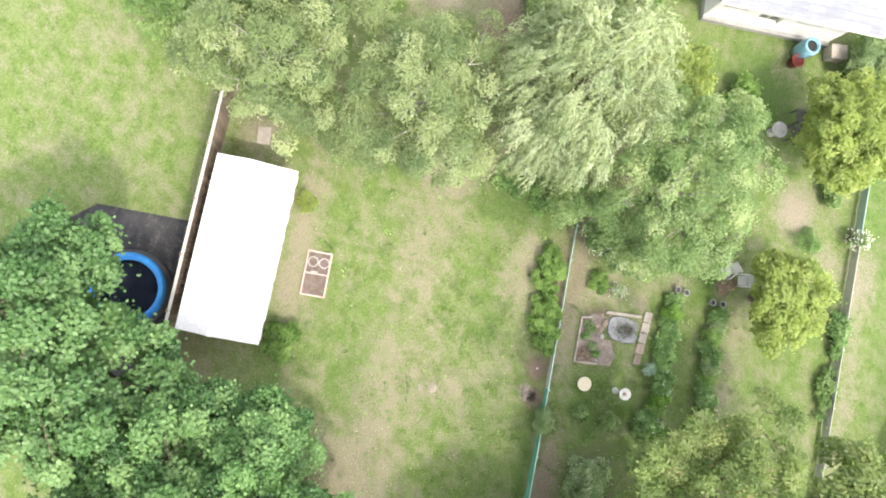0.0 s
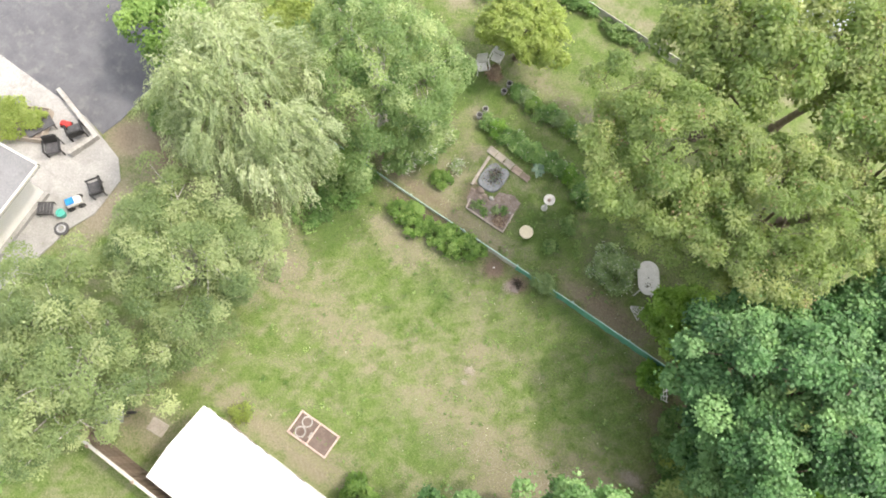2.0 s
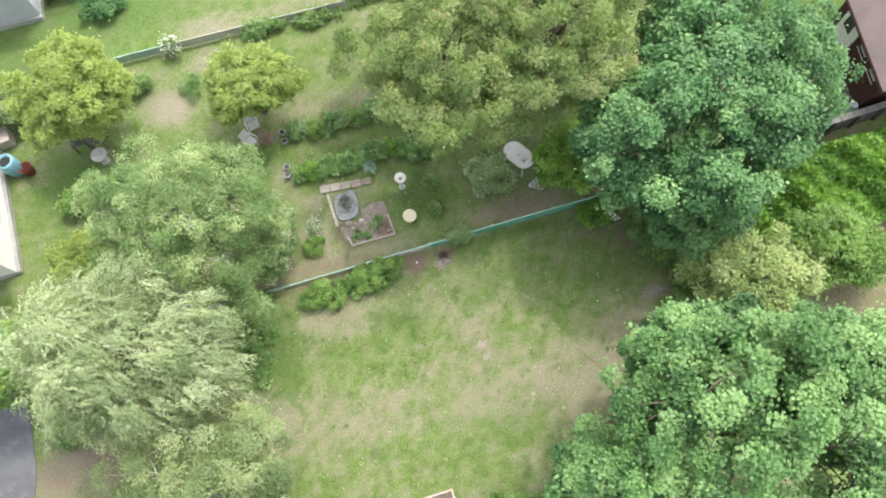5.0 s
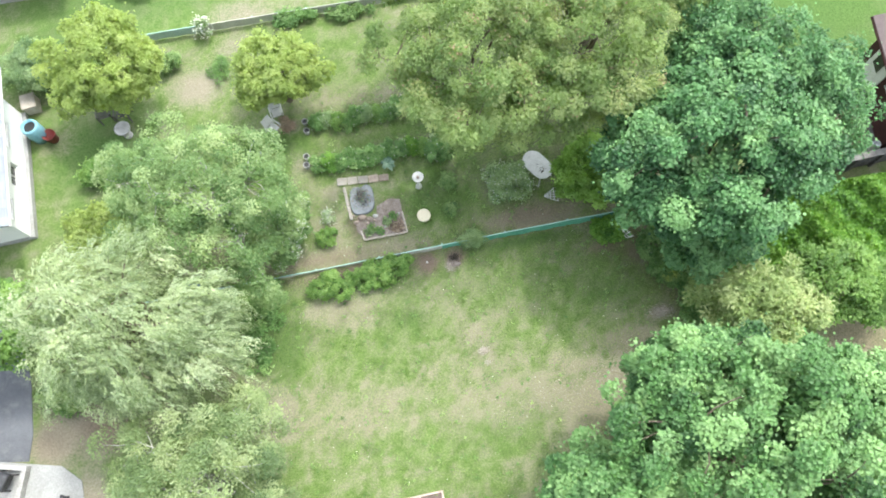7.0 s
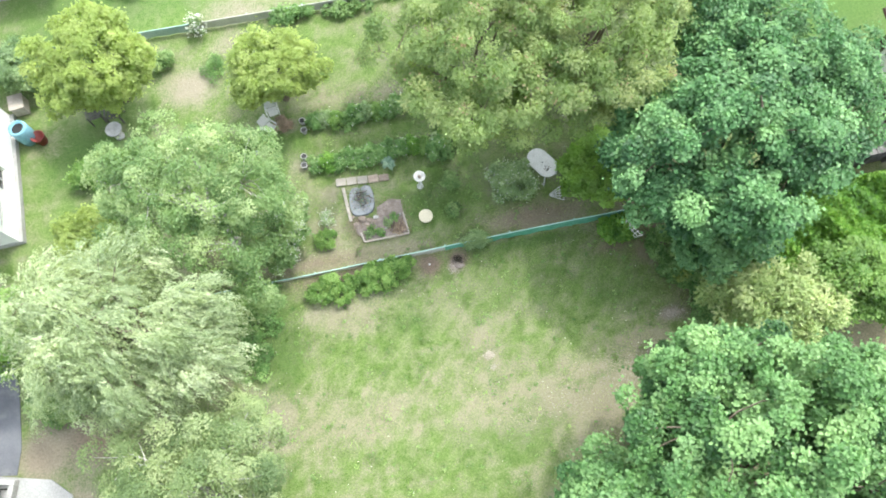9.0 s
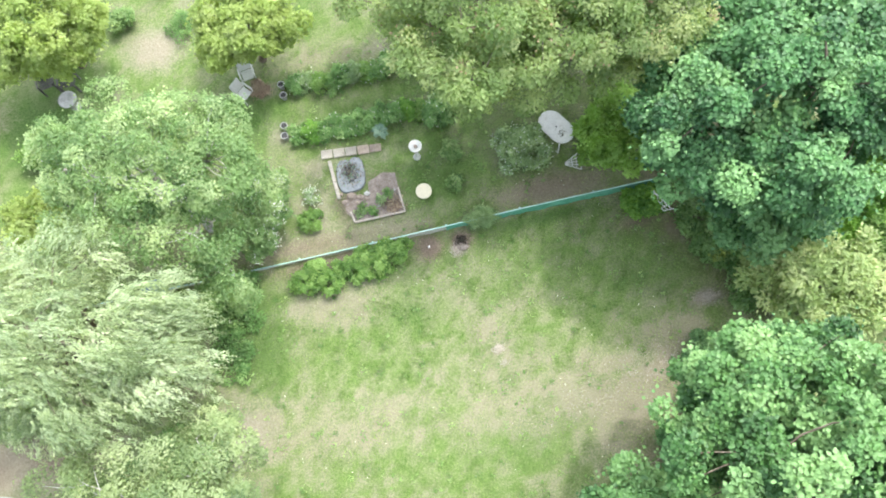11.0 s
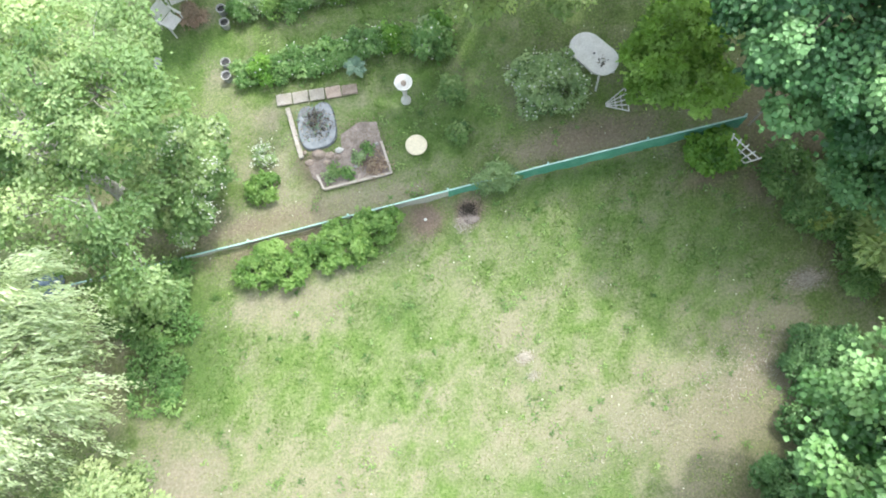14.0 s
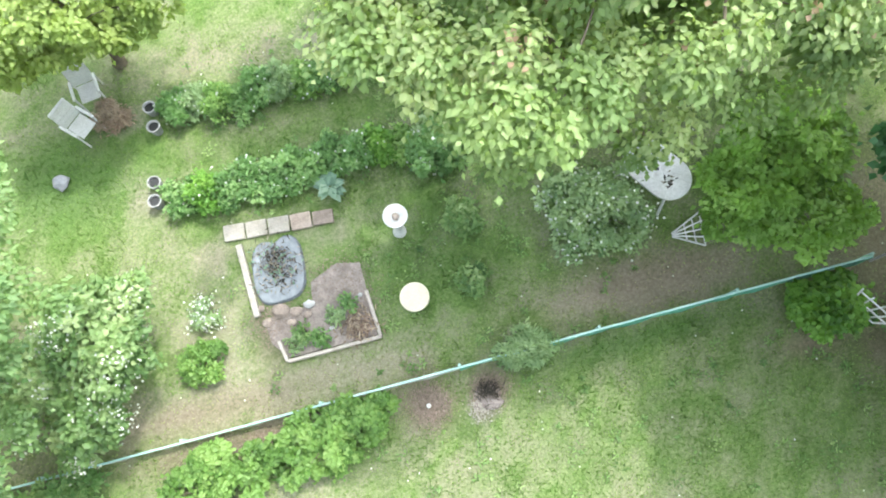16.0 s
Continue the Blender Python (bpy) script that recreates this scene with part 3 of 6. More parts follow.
# dug and bare soil, plus shade painted under crowns and beside the red house
EARTH_SHADE = [(4.4, 1.15, 1.7, 0.42, 0.6), (-11.5, -3.75, 1.3, 0.75, 0.95), (-13.9, -4.0, 0.8, 0.7, 0.5), (-12.6, -1.8, 1.2, 1.6, 0.7), (-3.6, 0.78, 1.5, 0.26, 0.6), (0.0, -0.02, 0.38, 0.38, 0.9), (1.05, 0.02, 0.34, 0.3, 0.9), (9.0, 0.5, 2.2, 1.8, 0.8), (4.9, 3.9, 2.0, 1.2, 0.2), (5.6, 1.3, 1.2, 0.5, 0.3), (-9.0, -1.5, 2.0, 1.6, 0.8),
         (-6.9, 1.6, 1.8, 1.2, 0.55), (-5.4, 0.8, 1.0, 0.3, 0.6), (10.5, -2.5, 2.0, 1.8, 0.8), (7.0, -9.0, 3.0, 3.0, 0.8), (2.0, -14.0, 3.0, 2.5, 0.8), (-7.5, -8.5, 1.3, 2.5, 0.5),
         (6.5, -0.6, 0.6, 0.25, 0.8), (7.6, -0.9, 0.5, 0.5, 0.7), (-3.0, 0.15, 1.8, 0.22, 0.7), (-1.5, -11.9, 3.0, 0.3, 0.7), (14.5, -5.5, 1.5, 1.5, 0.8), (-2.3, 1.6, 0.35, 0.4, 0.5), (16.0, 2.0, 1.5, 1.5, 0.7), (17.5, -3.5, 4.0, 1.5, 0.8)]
# lush grass, plus lawn shade painted below trees and beyond the back fence
LUSH_SHADE = [(-5.7, -1.7, 0.8, 1.5, 0.8), (-5.4, 5.4, 1.3, 0.8, 0.9), (3.5, -1.2, 3.0, 0.8, 0.25), (0.8, 2.6, 1.2, 1.2, 0.5), (-1.0, -1.9, 0.6, 0.4, 0.5), (-12.0, 6.5, 1.5, 1.5, 0.9), (3.2, 3.0, 1.9, 1.2, 0.35),
        (-1.0, 5.3, 2.4, 0.4, 0.35), (6.5, -2.2, 1.2, 0.8, 0.4), (3.5, 0.15, 2.5, 0.2, 0.8), (-10.0, 13.6, 4.5, 1.5, 0.8), (-4.0, 14.5, 5.0, 1.6, 0.5), (17.0, 8.0, 5.0, 4.0, 1.0), (2.0, -6.4, 1.6, 0.6, 0.3), (-13.0, 11.5, 2.0, 1.4, 0.8)]


def spread_of(blobs, x, y):
    v = np.zeros_like(x)
    for cx, cy, rx, ry, a in blobs:
        v = np.maximum(v, a * np.exp(-0.7 * (((x - cx) / rx) ** 2 + ((y - cy) / ry) ** 2) ** 1.3))
    return v


def dryness(x, y):
    """How far the lawn has dried out: worn stretches and mottling at two sizes."""
    m = np.array([0.32 * noise.noise((a * 0.55, b * 0.8, 7)) + 0.5 * noise.noise((a * 1.7, b * 1.9, 2)) + 0.55 * noise.noise((a * 4.5, b * 4.5, 5)) for a, b in zip(x, y)])
    return np.clip(0.72 * spread_of(DRY, x, y) + 0.12 + 0.6 * m, 0, 1)


def ground_sheet():
    far = [20.6, 22, 25, 30, 40, 60, 100, 200, 450, 900]
    ax = np.r_[[-v for v in far[::-1]], np.arange(-20, 20.01, 0.2), far]
    X, Y = np.meshgrid(ax, ax, indexing="ij")
    x, y = X.ravel(), Y.ravel()
    z = np.array([0.012 * noise.noise((a * 0.8, b * 0.8, 0)) + 0.02 * noise.noise((a * 0.2, b * 0.2, 3)) for a, b in zip(x, y)]) - 0.012
    k = len(ax)
    q = (np.arange(k - 1)[:, None] * k + np.arange(k - 1)[None, :]).ravel()
    fa = np.stack([q, q + k, q + k + 1, q + 1], -1)
    me = bpy.data.meshes.new("ground")
    me.from_pydata(np.stack([x, y, z], -1).tolist(), [], fa.tolist())
    for name, blobs in (("bare", BARE), ("earth_shade", EARTH_SHADE), ("lush_shade", LUSH_SHADE)):
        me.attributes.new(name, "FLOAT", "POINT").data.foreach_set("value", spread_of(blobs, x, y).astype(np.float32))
    me.attributes.new("dry", "FLOAT", "POINT").data.foreach_set("value", dryness(x, y).astype(np.float32))
    for p in me.polygons:
        p.use_smooth = True
    return tagged(link_mesh("ground", me, GROUND, None), "mown lawn with dry bare patches, dark soil and painted-in shade", "lawn", kind="structure")


ground_sheet()

tagged(part("road", slab([(-32, -4.28), (-15.4, -4.32), (-14.5, -4.45), (-14.35, -3.6), (-14.4, -1.6), (-15.4, 2.2), (-32, 2.2)], -0.02, 0.02), M_ASPHALT, None), "worn grey asphalt driveway between the houses", "driveway", kind="structure")
tagged(part("pavement", slab([(-24, -4.3), (-15.4, -4.3), (-13.4, -4.8), (-12.75, -5.4), (-12.6, -6.9), (-12.9, -7.8), (-13.0, -9.0), (-13.15, -10.2), (-13.7, -14.5), (-24, -14.5)], -0.02, 0.035), M_CONCRETE, None), "pale concrete patio beside the flat-roofed house", "patio", kind="structure")


# ---- fences ----
def screen_fence(label, x0, x1, y, h, split, mats, step=2.3, turn=0.0):
    """A low garden fence: posts, a fabric screen and a top rail, stretch by stretch."""
    ob = thing("fence", label, "fence", (x0, y, 0), turn)
    n = max(1, round((x1 - x0) / step))
    high = lambda x: h[0] + (h[1] - h[0]) * min(1.0, max(0.0, (x0 + x + 4.0) / 8.0))
    for i in range(n + 1):
        px = (x1 - x0) * i / n
        part("post", rod(bmesh.new(), (px, 0.045, -0.05), (px, 0.045, high(px) + 0.03), 0.026, 8), M_RAIL, ob)
    for i in range(n):
        a, b = (x1 - x0) * i / n, (x1 - x0) * (i + 1) / n
        bm = bmesh.new()
        k = 9
        grid = [[bm.verts.new((a + (b - a) * u / k, 0.018 * math.sin(u * 1.9 + i) + s, 0.03 + (high(a + (b - a) * u / k) - 0.04) * v / 3)) for v in range(4)] for s in (0, 0.012) for u in range(k + 1)]
        front, back = grid[:k + 1], grid[k + 1:]
        for side in (front, back):
            for u in range(k):
                for v in range(3):
                    bm.faces.new((side[u][v], side[u + 1][v], side[u + 1][v + 1], side[u][v + 1]))
        for u in range(k):
            bm.faces.new((front[u][3], front[u + 1][3], back[u + 1][3], back[u][3]))
        mat, rail = mats[:2] if x0 + a > split else mats[2:]
        part("screen", bm, mat, ob)
        part("rail", boxes(((b - a - 0.004, 0.034, 0.03), ((a + b) / 2, 0.008, (high(a) + high(b)) / 2 + 0.004), 0, -math.degrees(math.atan2(high(b) - high(a), b - a)), 0, 0.006)), rail, ob)
    return ob


screen_fence("low green fabric-screened garden fence with a faded top rail", -11.0, 7.6, 0.3, (0.2, 0.6), -0.8, (M_TEAL, M_RAIL, M_PALEMESH, M_RAIL), turn=0.5)
wire = thing("wire_fence", "thin wire continuing from the garden fence under the dark tree", "wire fence", (7.6, 0.46, 0))
for i in range(3):
    part("post", rod(bmesh.new(), (1.4 * i + 0.3, 0, -0.05), (1.4 * i + 0.3, 0, 0.95), 0.02), M_METAL, wire)
for z in (0.5, 0.9):
    part("wire", rod(bmesh.new(), (0.0, 0, z), (3.2, 0, z), 0.004), M_GREYWOOD, wire)
screen_fence("low faded green fence along the back of the garden", -14.0, 3.6, 11.3, (0.45, 0.45), -7.6, (M_PALEMESH, M_RAILWHITE, M_PALETEAL, M_RAIL), 2.2)


def board_fence():
    ob = thing("wooden_fence", "tall brown board fence with a pale top cap between the gardens", "fence", (-12.0, -12.35, 0))
    n = 86
    w = 14.2 / n
    bm = bbox((w - 0.012, 0.022, 1.88), (0, 0, 0.99), bevel=0.004)
    first = part("board", bm, M_BROWNWOOD, ob)
    first.location = (w * 0.5, 0, 0)
    for i in range(1, n):
        b = new("board", first.data)
        b.parent = ob
        b.location = (w * (i + 0.5), 0.006 * (i % 2), 0)
    for i in range(9):
        part("post", bbox((0.09, 0.09, 2.0), (i * 14.2 / 8, -0.06, 1.0), bevel=0.006), M_BROWNWOOD, ob)
    for z in (0.4, 1.6):
        part("rail", bbox((14.2, 0.05, 0.08), (7.1, -0.04, z), bevel=0.006), M_BROWNWOOD, ob)
    for i in range(8):
        part("cap", bbox((14.2 / 8 - 0.01, 0.1, 0.035), ((i + 0.5) * 14.2 / 8, -0.01, 1.965), bevel=0.006), M_RAILWHITE, ob, "bleached top cap")
    return ob


board_fence()


# ---- buildings ----
def wall_with(length, h, thick, holes, x0=0.0, z0=0.0):
    """One piece of wall along x with openings (start, end, sill, head) cut through."""
    xs = sorted({x0, x0 + length, *[v for q in holes for v in q[:2]]})
    zs = sorted({z0, z0 + h, *[v for q in holes for v in q[2:]]})
    bm = bmesh.new()
    at = {}

    def vert(i, k, s):
        if (i, k, s) not in at:
            at[i, k, s] = bm.verts.new((xs[i], (s - 0.5) * thick, zs[k]))
        return at[i, k, s]

    def solid(i, k):
        if not (0 <= i < len(xs) - 1 and 0 <= k < len(zs) - 1):
            return False
        cx, cz = (xs[i] + xs[i + 1]) / 2, (zs[k] + zs[k + 1]) / 2
        return not any(a < cx < b and c < cz < d for a, b, c, d in holes)

    for i in range(len(xs) - 1):
        for k in range(len(zs) - 1):
            if not solid(i, k):
                continue
            ring = [(i, k), (i + 1, k), (i + 1, k + 1), (i, k + 1)]
            bm.faces.new([vert(*p, 0) for p in ring])
            bm.faces.new([vert(*p, 1) for p in ring[::-1]])
            for (p, q), nb in zip(((ring[0], ring[1]), (ring[1], ring[2]), (ring[2], ring[3]), (ring[3], ring[0])), ((i, k - 1), (i + 1, k), (i, k + 1), (i - 1, k))):
                if not solid(*nb):
                    bm.faces.new((vert(*p, 0), vert(*p, 1), vert(*q, 1), vert(*q, 0)))
    return bm


def window(parent, m, w, h, frame_mat=None, bars=1):
    n = bars + 1
    pw = (w - 0.14 - 0.04 * bars) / n
    holes = [(-w / 2 + 0.07 + k * (pw + 0.04), -w / 2 + 0.07 + k * (pw + 0.04) + pw, -h / 2 + 0.07, h / 2 - 0.07) for k in range(n)]
    win = part("window", wall_with(w, h, 0.05, holes, -w / 2, -h / 2), frame_mat or M_WHITE, parent)
    win.matrix_local = m
    for a, b, c, d in holes:
        part("pane", bbox((b - a + 0.02, 0.012, d - c + 0.02), ((a + b) / 2, 0.01, 0), bevel=0), M_GLASS, win)
    part("sill", bbox((w + 0.1, 0.14, 0.03), (0, -0.06, -h / 2 - 0.02), bevel=0.004), frame_mat or M_WHITE, win)
    return win


def house(label, at, rz, size, h, wall_mat, wins, name="house"):
    """A rectangular body: its +x wall carries windows given as (y, z, w, h); the body reaches to -x."""
    dx, dy = size
    ob = thing(name, label, "house", at, rz)
    holes = [(y - w / 2, y + w / 2, z - hh / 2, z + hh / 2) for y, z, w, hh in wins]
    w = part("wall", wall_with(dy, h, 0.25, holes), wall_mat, ob)
    w.matrix_local = pose(-0.125, 0, 0, 0, 0, 90)
    for y, z, ww, hh in wins:
        window(ob, pose(-0.1, y, z, 0, 0, 90), ww, hh)
    for y in (0.125, dy - 0.125):
        o = part("wall", bbox((dx - 0.25, 0.25, h), (-dx / 2 - 0.125, y, h / 2), bevel=0), wall_mat, ob)
    part("wall", bbox((0.25, dy - 0.5, h), (-dx + 0.0, dy / 2, h / 2), bevel=0), wall_mat, ob)
    part("foundation", boxes(((dx + 0.3, dy + 0.06, 0.22), (-dx / 2, dy / 2, 0.1))), M_CONCRETE if wall_mat is not M_REDWALL else M_GREYWOOD, ob)
    return ob


def pitched_roof(ob, dx, dy, h, rise, over, mat, tile=None, thick=0.09):
    """A gable roof with its ridge along y; the body reaches from x = 0 to -dx."""
    for side, sgn in ((0, 1), (1, -1)):
        run = dx / 2 + over
        slope = math.atan2(rise, dx / 2)
        ln = run / math.cos(slope)
        mid = (-dx / 2 + sgn * run / 2, dy / 2, h + rise - math.tan(slope) * run / 2)
        r = part("roof", bbox((ln, dy + 2 * over, thick), (0, 0, 0), bevel=0.01), mat, ob)
        r.matrix_local = pose(*mid, 0, sgn * math.degrees(slope), 0)
        if tile and sgn == 1:
            rows, cols = int(ln / 0.28), int((dy + 2 * over) / 0.33)
            rng = random.Random(5)
            co, fa = [], []
            for i in range(rows):
                for j in range(cols):
                    cx = -ln / 2 + (i + 0.5) * ln / rows
                    cy = -(dy + 2 * over) / 2 + (j + 0.5 + 0.5 * (i % 2)) * (dy + 2 * over) / cols
                    if cy > dy / 2 + over - 0.1:
                        continue
                    a, b, z = ln / rows / 2 - 0.004, (dy + 2 * over) / cols / 2 - 0.006, thick / 2 + 0.004
                    k = len(co)
                    co += [(cx - a, cy - b, z + 0.004), (cx + a, cy - b, z + 0.02 + 0.006 * rng.random()), (cx + a, cy + b, z + 0.02 + 0.006 * rng.random()), (cx - a, cy + b, z + 0.004), (cx + a, cy - b, z), (cx + a, cy + b, z)]
                    fa += [(k, k + 1, k + 2, k + 3), (k + 1, k + 4, k + 5, k + 2)]
            me = bpy.data.meshes.new("shingles")
            me.from_pydata(co, [], fa)
            s = link_mesh("shingles", me, tile, r, "overlapping grey shingles")
            s["kind"] = "stuff"
        part("gutter", rod(bmesh.new(), (ln / 2 * sgn * 0 + ln / 2 if sgn == 1 else -ln / 2, -(dy / 2 + over), -0.05), (ln / 2 if sgn == 1 else -ln / 2, dy / 2 + over, -0.05), 0.06, 8), M_WHITE if mat is not M_REDROOF else M_REDWALL, r)
    for y in (0.12, dy - 0.12):
        bm = bmesh.new()
        v = [bm.verts.new((x, yy, z)) for yy in (y - 0.11, y + 0.11) for x, z in ((-0.02, h), (-dx + 0.02, h), (-dx / 2, h + rise - 0.06))]
        bm.faces.new(v[:3])
        bm.faces.new(v[3:][::-1])
        for a, b in ((0, 1), (1, 2), (2, 0)):
            bm.faces.new((v[a], v[b], v[b + 3], v[a + 3]))
        part("gable", bm, M_WHITEWALL, ob)


def shingle_mat():
    m, n, l, b = node_mat("shingle_tile", 0.85, 0.25)
    g = n.new("ShaderNodeNewGeometry")
    col = ramp(n, l, g.outputs["Random Per Island"], 0.0, 1.0, (0.2, 0.212, 0.24), (0.24, 0.252, 0.28)).outputs[0]
    nz = noise_node(n, l, 9.0)
    l.new(mix(n, l, 1.0, col, ramp(n, l, nz.outputs["Fac"], 0.3, 0.7, (0.8, 0.8, 0.8), (1.15, 1.15, 1.15)).outputs[0], "MULTIPLY"), b.inputs["Base Color"])
    return m


M_TILE = shingle_mat()

white_house = house("white plastered bungalow with a grey shingle roof", (-14.25, 3.6, 0), 3.5, (9.0, 5.2), 2.7, M_WHITEWALL, [(0.7, 1.75, 0.8, 1.0), (2.2, 0.95, 0.9, 0.5), (3.7, 1.75, 1.0, 1.0)])
pitched_roof(white_house, 9.0, 5.2, 2.7, 1.5, 0.55, M_SLATE, M_TILE)

flat_house = house("white house with a flat grey felt roof", (-13.165, -17.24, 0), 7.3, (9.0, 10.0), 2.6, M_WHITEWALL, [(8.4, 1.9, 0.8, 0.8), (6.0, 1.9, 0.8, 0.8), (3.4, 1.7, 1.2, 1.0)])
part("roof", bbox((10.35, 10.9, 0.16), (-4.275, 5.0, 2.69), bevel=0.02), M_FLATROOF, flat_house, "grey felt roof")
for a, b in (((0.9, -0.45), (0.9, 10.45)), ((-9.45, 10.45), (0.9, 10.45))):
    part("edge_trim", boxes(((abs(b[0] - a[0]) + 0.06, abs(b[1] - a[1]) + 0.06, 0.12), ((a[0] + b[0]) / 2, (a[1] + b[1]) / 2, 2.76))), M_WHITE, flat_house)
vent = part("roof_vent", lathe([(0.0, 0), (0.1, 0), (0.1, 0.35), (0.17, 0.36), (0.17, 0.44), (0, 0.47)], 14), M_BLACK, flat_house)
vent.location = (-2.2, 8.0, 2.77)
for x, y in ((-1.0, 3.0), (-5.0, 6.0)):
    part("roof_seam", bbox((0.03, 10.6, 0.012), (x, 5, 2.776), bevel=0), M_FLATROOF, flat_house)

red_house = house("dark red clad house with a dusty rose roof", (18.04, 4.94, 0), 173.5, (8.0, 3.75), 2.7, M_REDWALL, [(2.1, 1.9, 0.55, 0.75), (3.1, 1.9, 0.55, 0.75)])
pitched_roof(red_house, 8.0, 3.75, 2.7, 1.2, 0.5, M_REDROOF)
door = part("door", bbox((0.05, 1.1, 2.05), (0.035, 1.0, 1.03), bevel=0.008), M_WHITE, red_house, "white door")
part("door_window", bbox((0.02, 0.5, 0.55), (0.068, 0.9, 1.6), bevel=0.004), M_BLACK, door, "dark door window")

back_house = house("pale grey house corner beyond the back fence", (-12.2, 14.3, 0), 270.0, (7.0, 7.0), 2.6, M_SIDEWALL, [(-6.0 + 6.8, 1.8, 0.7, 0.6)], "house")
back_house.matrix_world = pose(-19.2, 14.4, 0, 0, 0, -90)
pitched_roof(back_house, 7.0, 7.0, 2.6, 1.4, 0.35, M_SLATE)

porch = thing("porch_deck", "tan timber porch deck with white posts and rails", "deck", (-12.0, 14.85, 0), 1.0)
for i in range(20):
    b = part("board", bbox((2.95, 0.13, 0.03), (1.5, 0.07 + 0.14 * i, 0.42), bevel=0.004), M_DECK, porch) if i == 0 else new("board", porch.children[0].data)
    if i:
        b.parent = porch
        b.location = (0, 0.14 * i, 0)
for x in (0.05, 2.9):
    part("joist", bbox((0.08, 2.7, 0.38), (x, 1.4, 0.2), bevel=0.005), M_GREYWOOD, porch)
part("rail", bbox((2.95, 0.07, 0.06), (1.5, 0.03, 1.35), bevel=0.008), M_WHITE, porch)
part("rail", bbox((0.07, 2.7, 0.06), (2.93, 1.4, 1.35), bevel=0.008), M_WHITE, porch)
for i in range(8):
    part("baluster", bbox((0.085, 0.085, 0.9), (0.05 + 0.41 * i, 0.03, 0.88), bevel=0.005), M_WHITE, porch)
for i in range(1, 7):
    part("baluster", bbox((0.085, 0.085, 0.9), (2.93, 0.03 + 0.4 * i, 0.88), bevel=0.005), M_WHITE, porch)

white_shed = house("white-roofed garden building beyond the back fence", (-3.1, 16.4, 0), 180.0, (6.0, 4.0), 2.2, M_SIDEWALL, [(2.0, 1.4, 0.7, 0.7)], "garden_building")
white_shed.matrix_world = pose(-0.79, 20.36, 0, 0, 0, 169)
white_shed["category"] = "garden building"
pitched_roof(white_shed, 6.0, 4.0, 2.2, 0.68, 1.2, M_ROOFPALE)
part("skylight", bbox((0.6, 0.5, 0.06), (-0.2, 4.1, 2.36), 0, 12.7, 0, 0.01), M_GLASS, white_shed, "dark roof window")


def shed():
    ob = thing("shed", "long garden shed with a bright white sheet roof", "shed", (-4.45, -11.75, 0))
    L, D, h = 5.2, 2.05, 1.95
    part("wall", wall_with(L, h, 0.08, []), M_PALEWOOD, ob)
    w = part("wall", wall_with(L, h, 0.08, [(0.4, 1.2, 0.0, 1.8), (2.2, 3.0, 0.9, 1.5), (3.6, 4.4, 0.9, 1.5)]), M_PALEWOOD, ob)
    w.location = (0, D, 0)
    for x in (0.04, L - 0.04):
        part("wall", bbox((0.08, D - 0.08, h), (x, D / 2, h / 2), bevel=0), M_GREYWOOD, ob)
        bm = bmesh.new()
        v = [bm.verts.new((x + s, y, z)) for s in (-0.04, 0.04) for y, z in ((-0.04, h), (D + 0.04, h), (D * 0.38, h + 0.34))]
        bm.faces.new(v[:3])
        bm.faces.new(v[3:])
        for a, b in ((0, 1), (1, 2), (2, 0)):
            bm.faces.new((v[a], v[b], v[b + 3], v[a + 3]))
        part("gable", bm, M_GREYWOOD, ob, "dark grey wood gable")
    part("door", bbox((0.78, 0.04, 1.75), (0.8, D + 0.045, 0.9), bevel=0.006), M_PALEWOOD, ob)
    for x in (2.6, 4.0):
        window(ob, pose(x, D + 0.0, 1.2, 0, 0, 180), 0.78, 0.58)
    ridge_y, ridge_z = D * 0.38, h + 0.42
    for y_e, z_e in ((-0.28, h + 0.13), (D + 0.2, h + 0.1)):
        n = 5
        for i in range(n):
            a, b = -0.2 + (L + 0.35) * i / n, -0.2 + (L + 0.35) * (i + 1) / n
            bm = bmesh.new()
            lo = [bm.verts.new((x, y, z)) for x, y, z in ((a, y_e, z_e), (b - 0.006, y_e, z_e), (b - 0.006, ridge_y, ridge_z), (a, ridge_y, ridge_z))]
            hi = [bm.verts.new(v.co + Vector((0, 0, 0.035))) for v in lo]
            bm.faces.new(lo)
            bm.faces.new(hi)
            for k in range(4):
                bm.faces.new((lo[k], lo[(k + 1) % 4], hi[(k + 1) % 4], hi[k]))
            part("roof_panel", bm, M_ROOFWHITE, ob)
    part("ridge_cap", boxes(((L + 0.36, 0.16, 0.02), (L / 2 - 0.02, ridge_y, ridge_z + 0.04))), M_ROOFWHITE, ob)
    part("fascia", bbox((L + 0.35, 0.03, 0.12), (L / 2 - 0.02, D + 0.19, h + 0.05), bevel=0.003), M_DARKGREY, ob)
    part("fascia", bbox((L + 0.35, 0.03, 0.12), (L / 2 - 0.02, -0.27, h + 0.08), bevel=0.003), M_DARKGREY, ob)
    for i in range(9):
        part("bracket", bbox((0.3, 0.03, 0.05), (0.1 + 0.62 * i, D + 0.215, h + 0.06), bevel=0.004), M_WHITE, ob, "white gutter bracket")
    return ob


shed()

tagged(part("ground_sheet", slab([(-2.5, -12.6), (-2.4, -15.8), (-1.5, -16.8), (3.2, -16.8), (3.4, -12.6)], -0.02, 0.025), M_TARP, None), "black ground sheet spread round the paddling pool", "ground sheet", kind="structure")
pool = thing("paddling_pool", "round inflatable pool with a bright blue rim and dark water", "pool", (0.1, -14.05, 0.02))
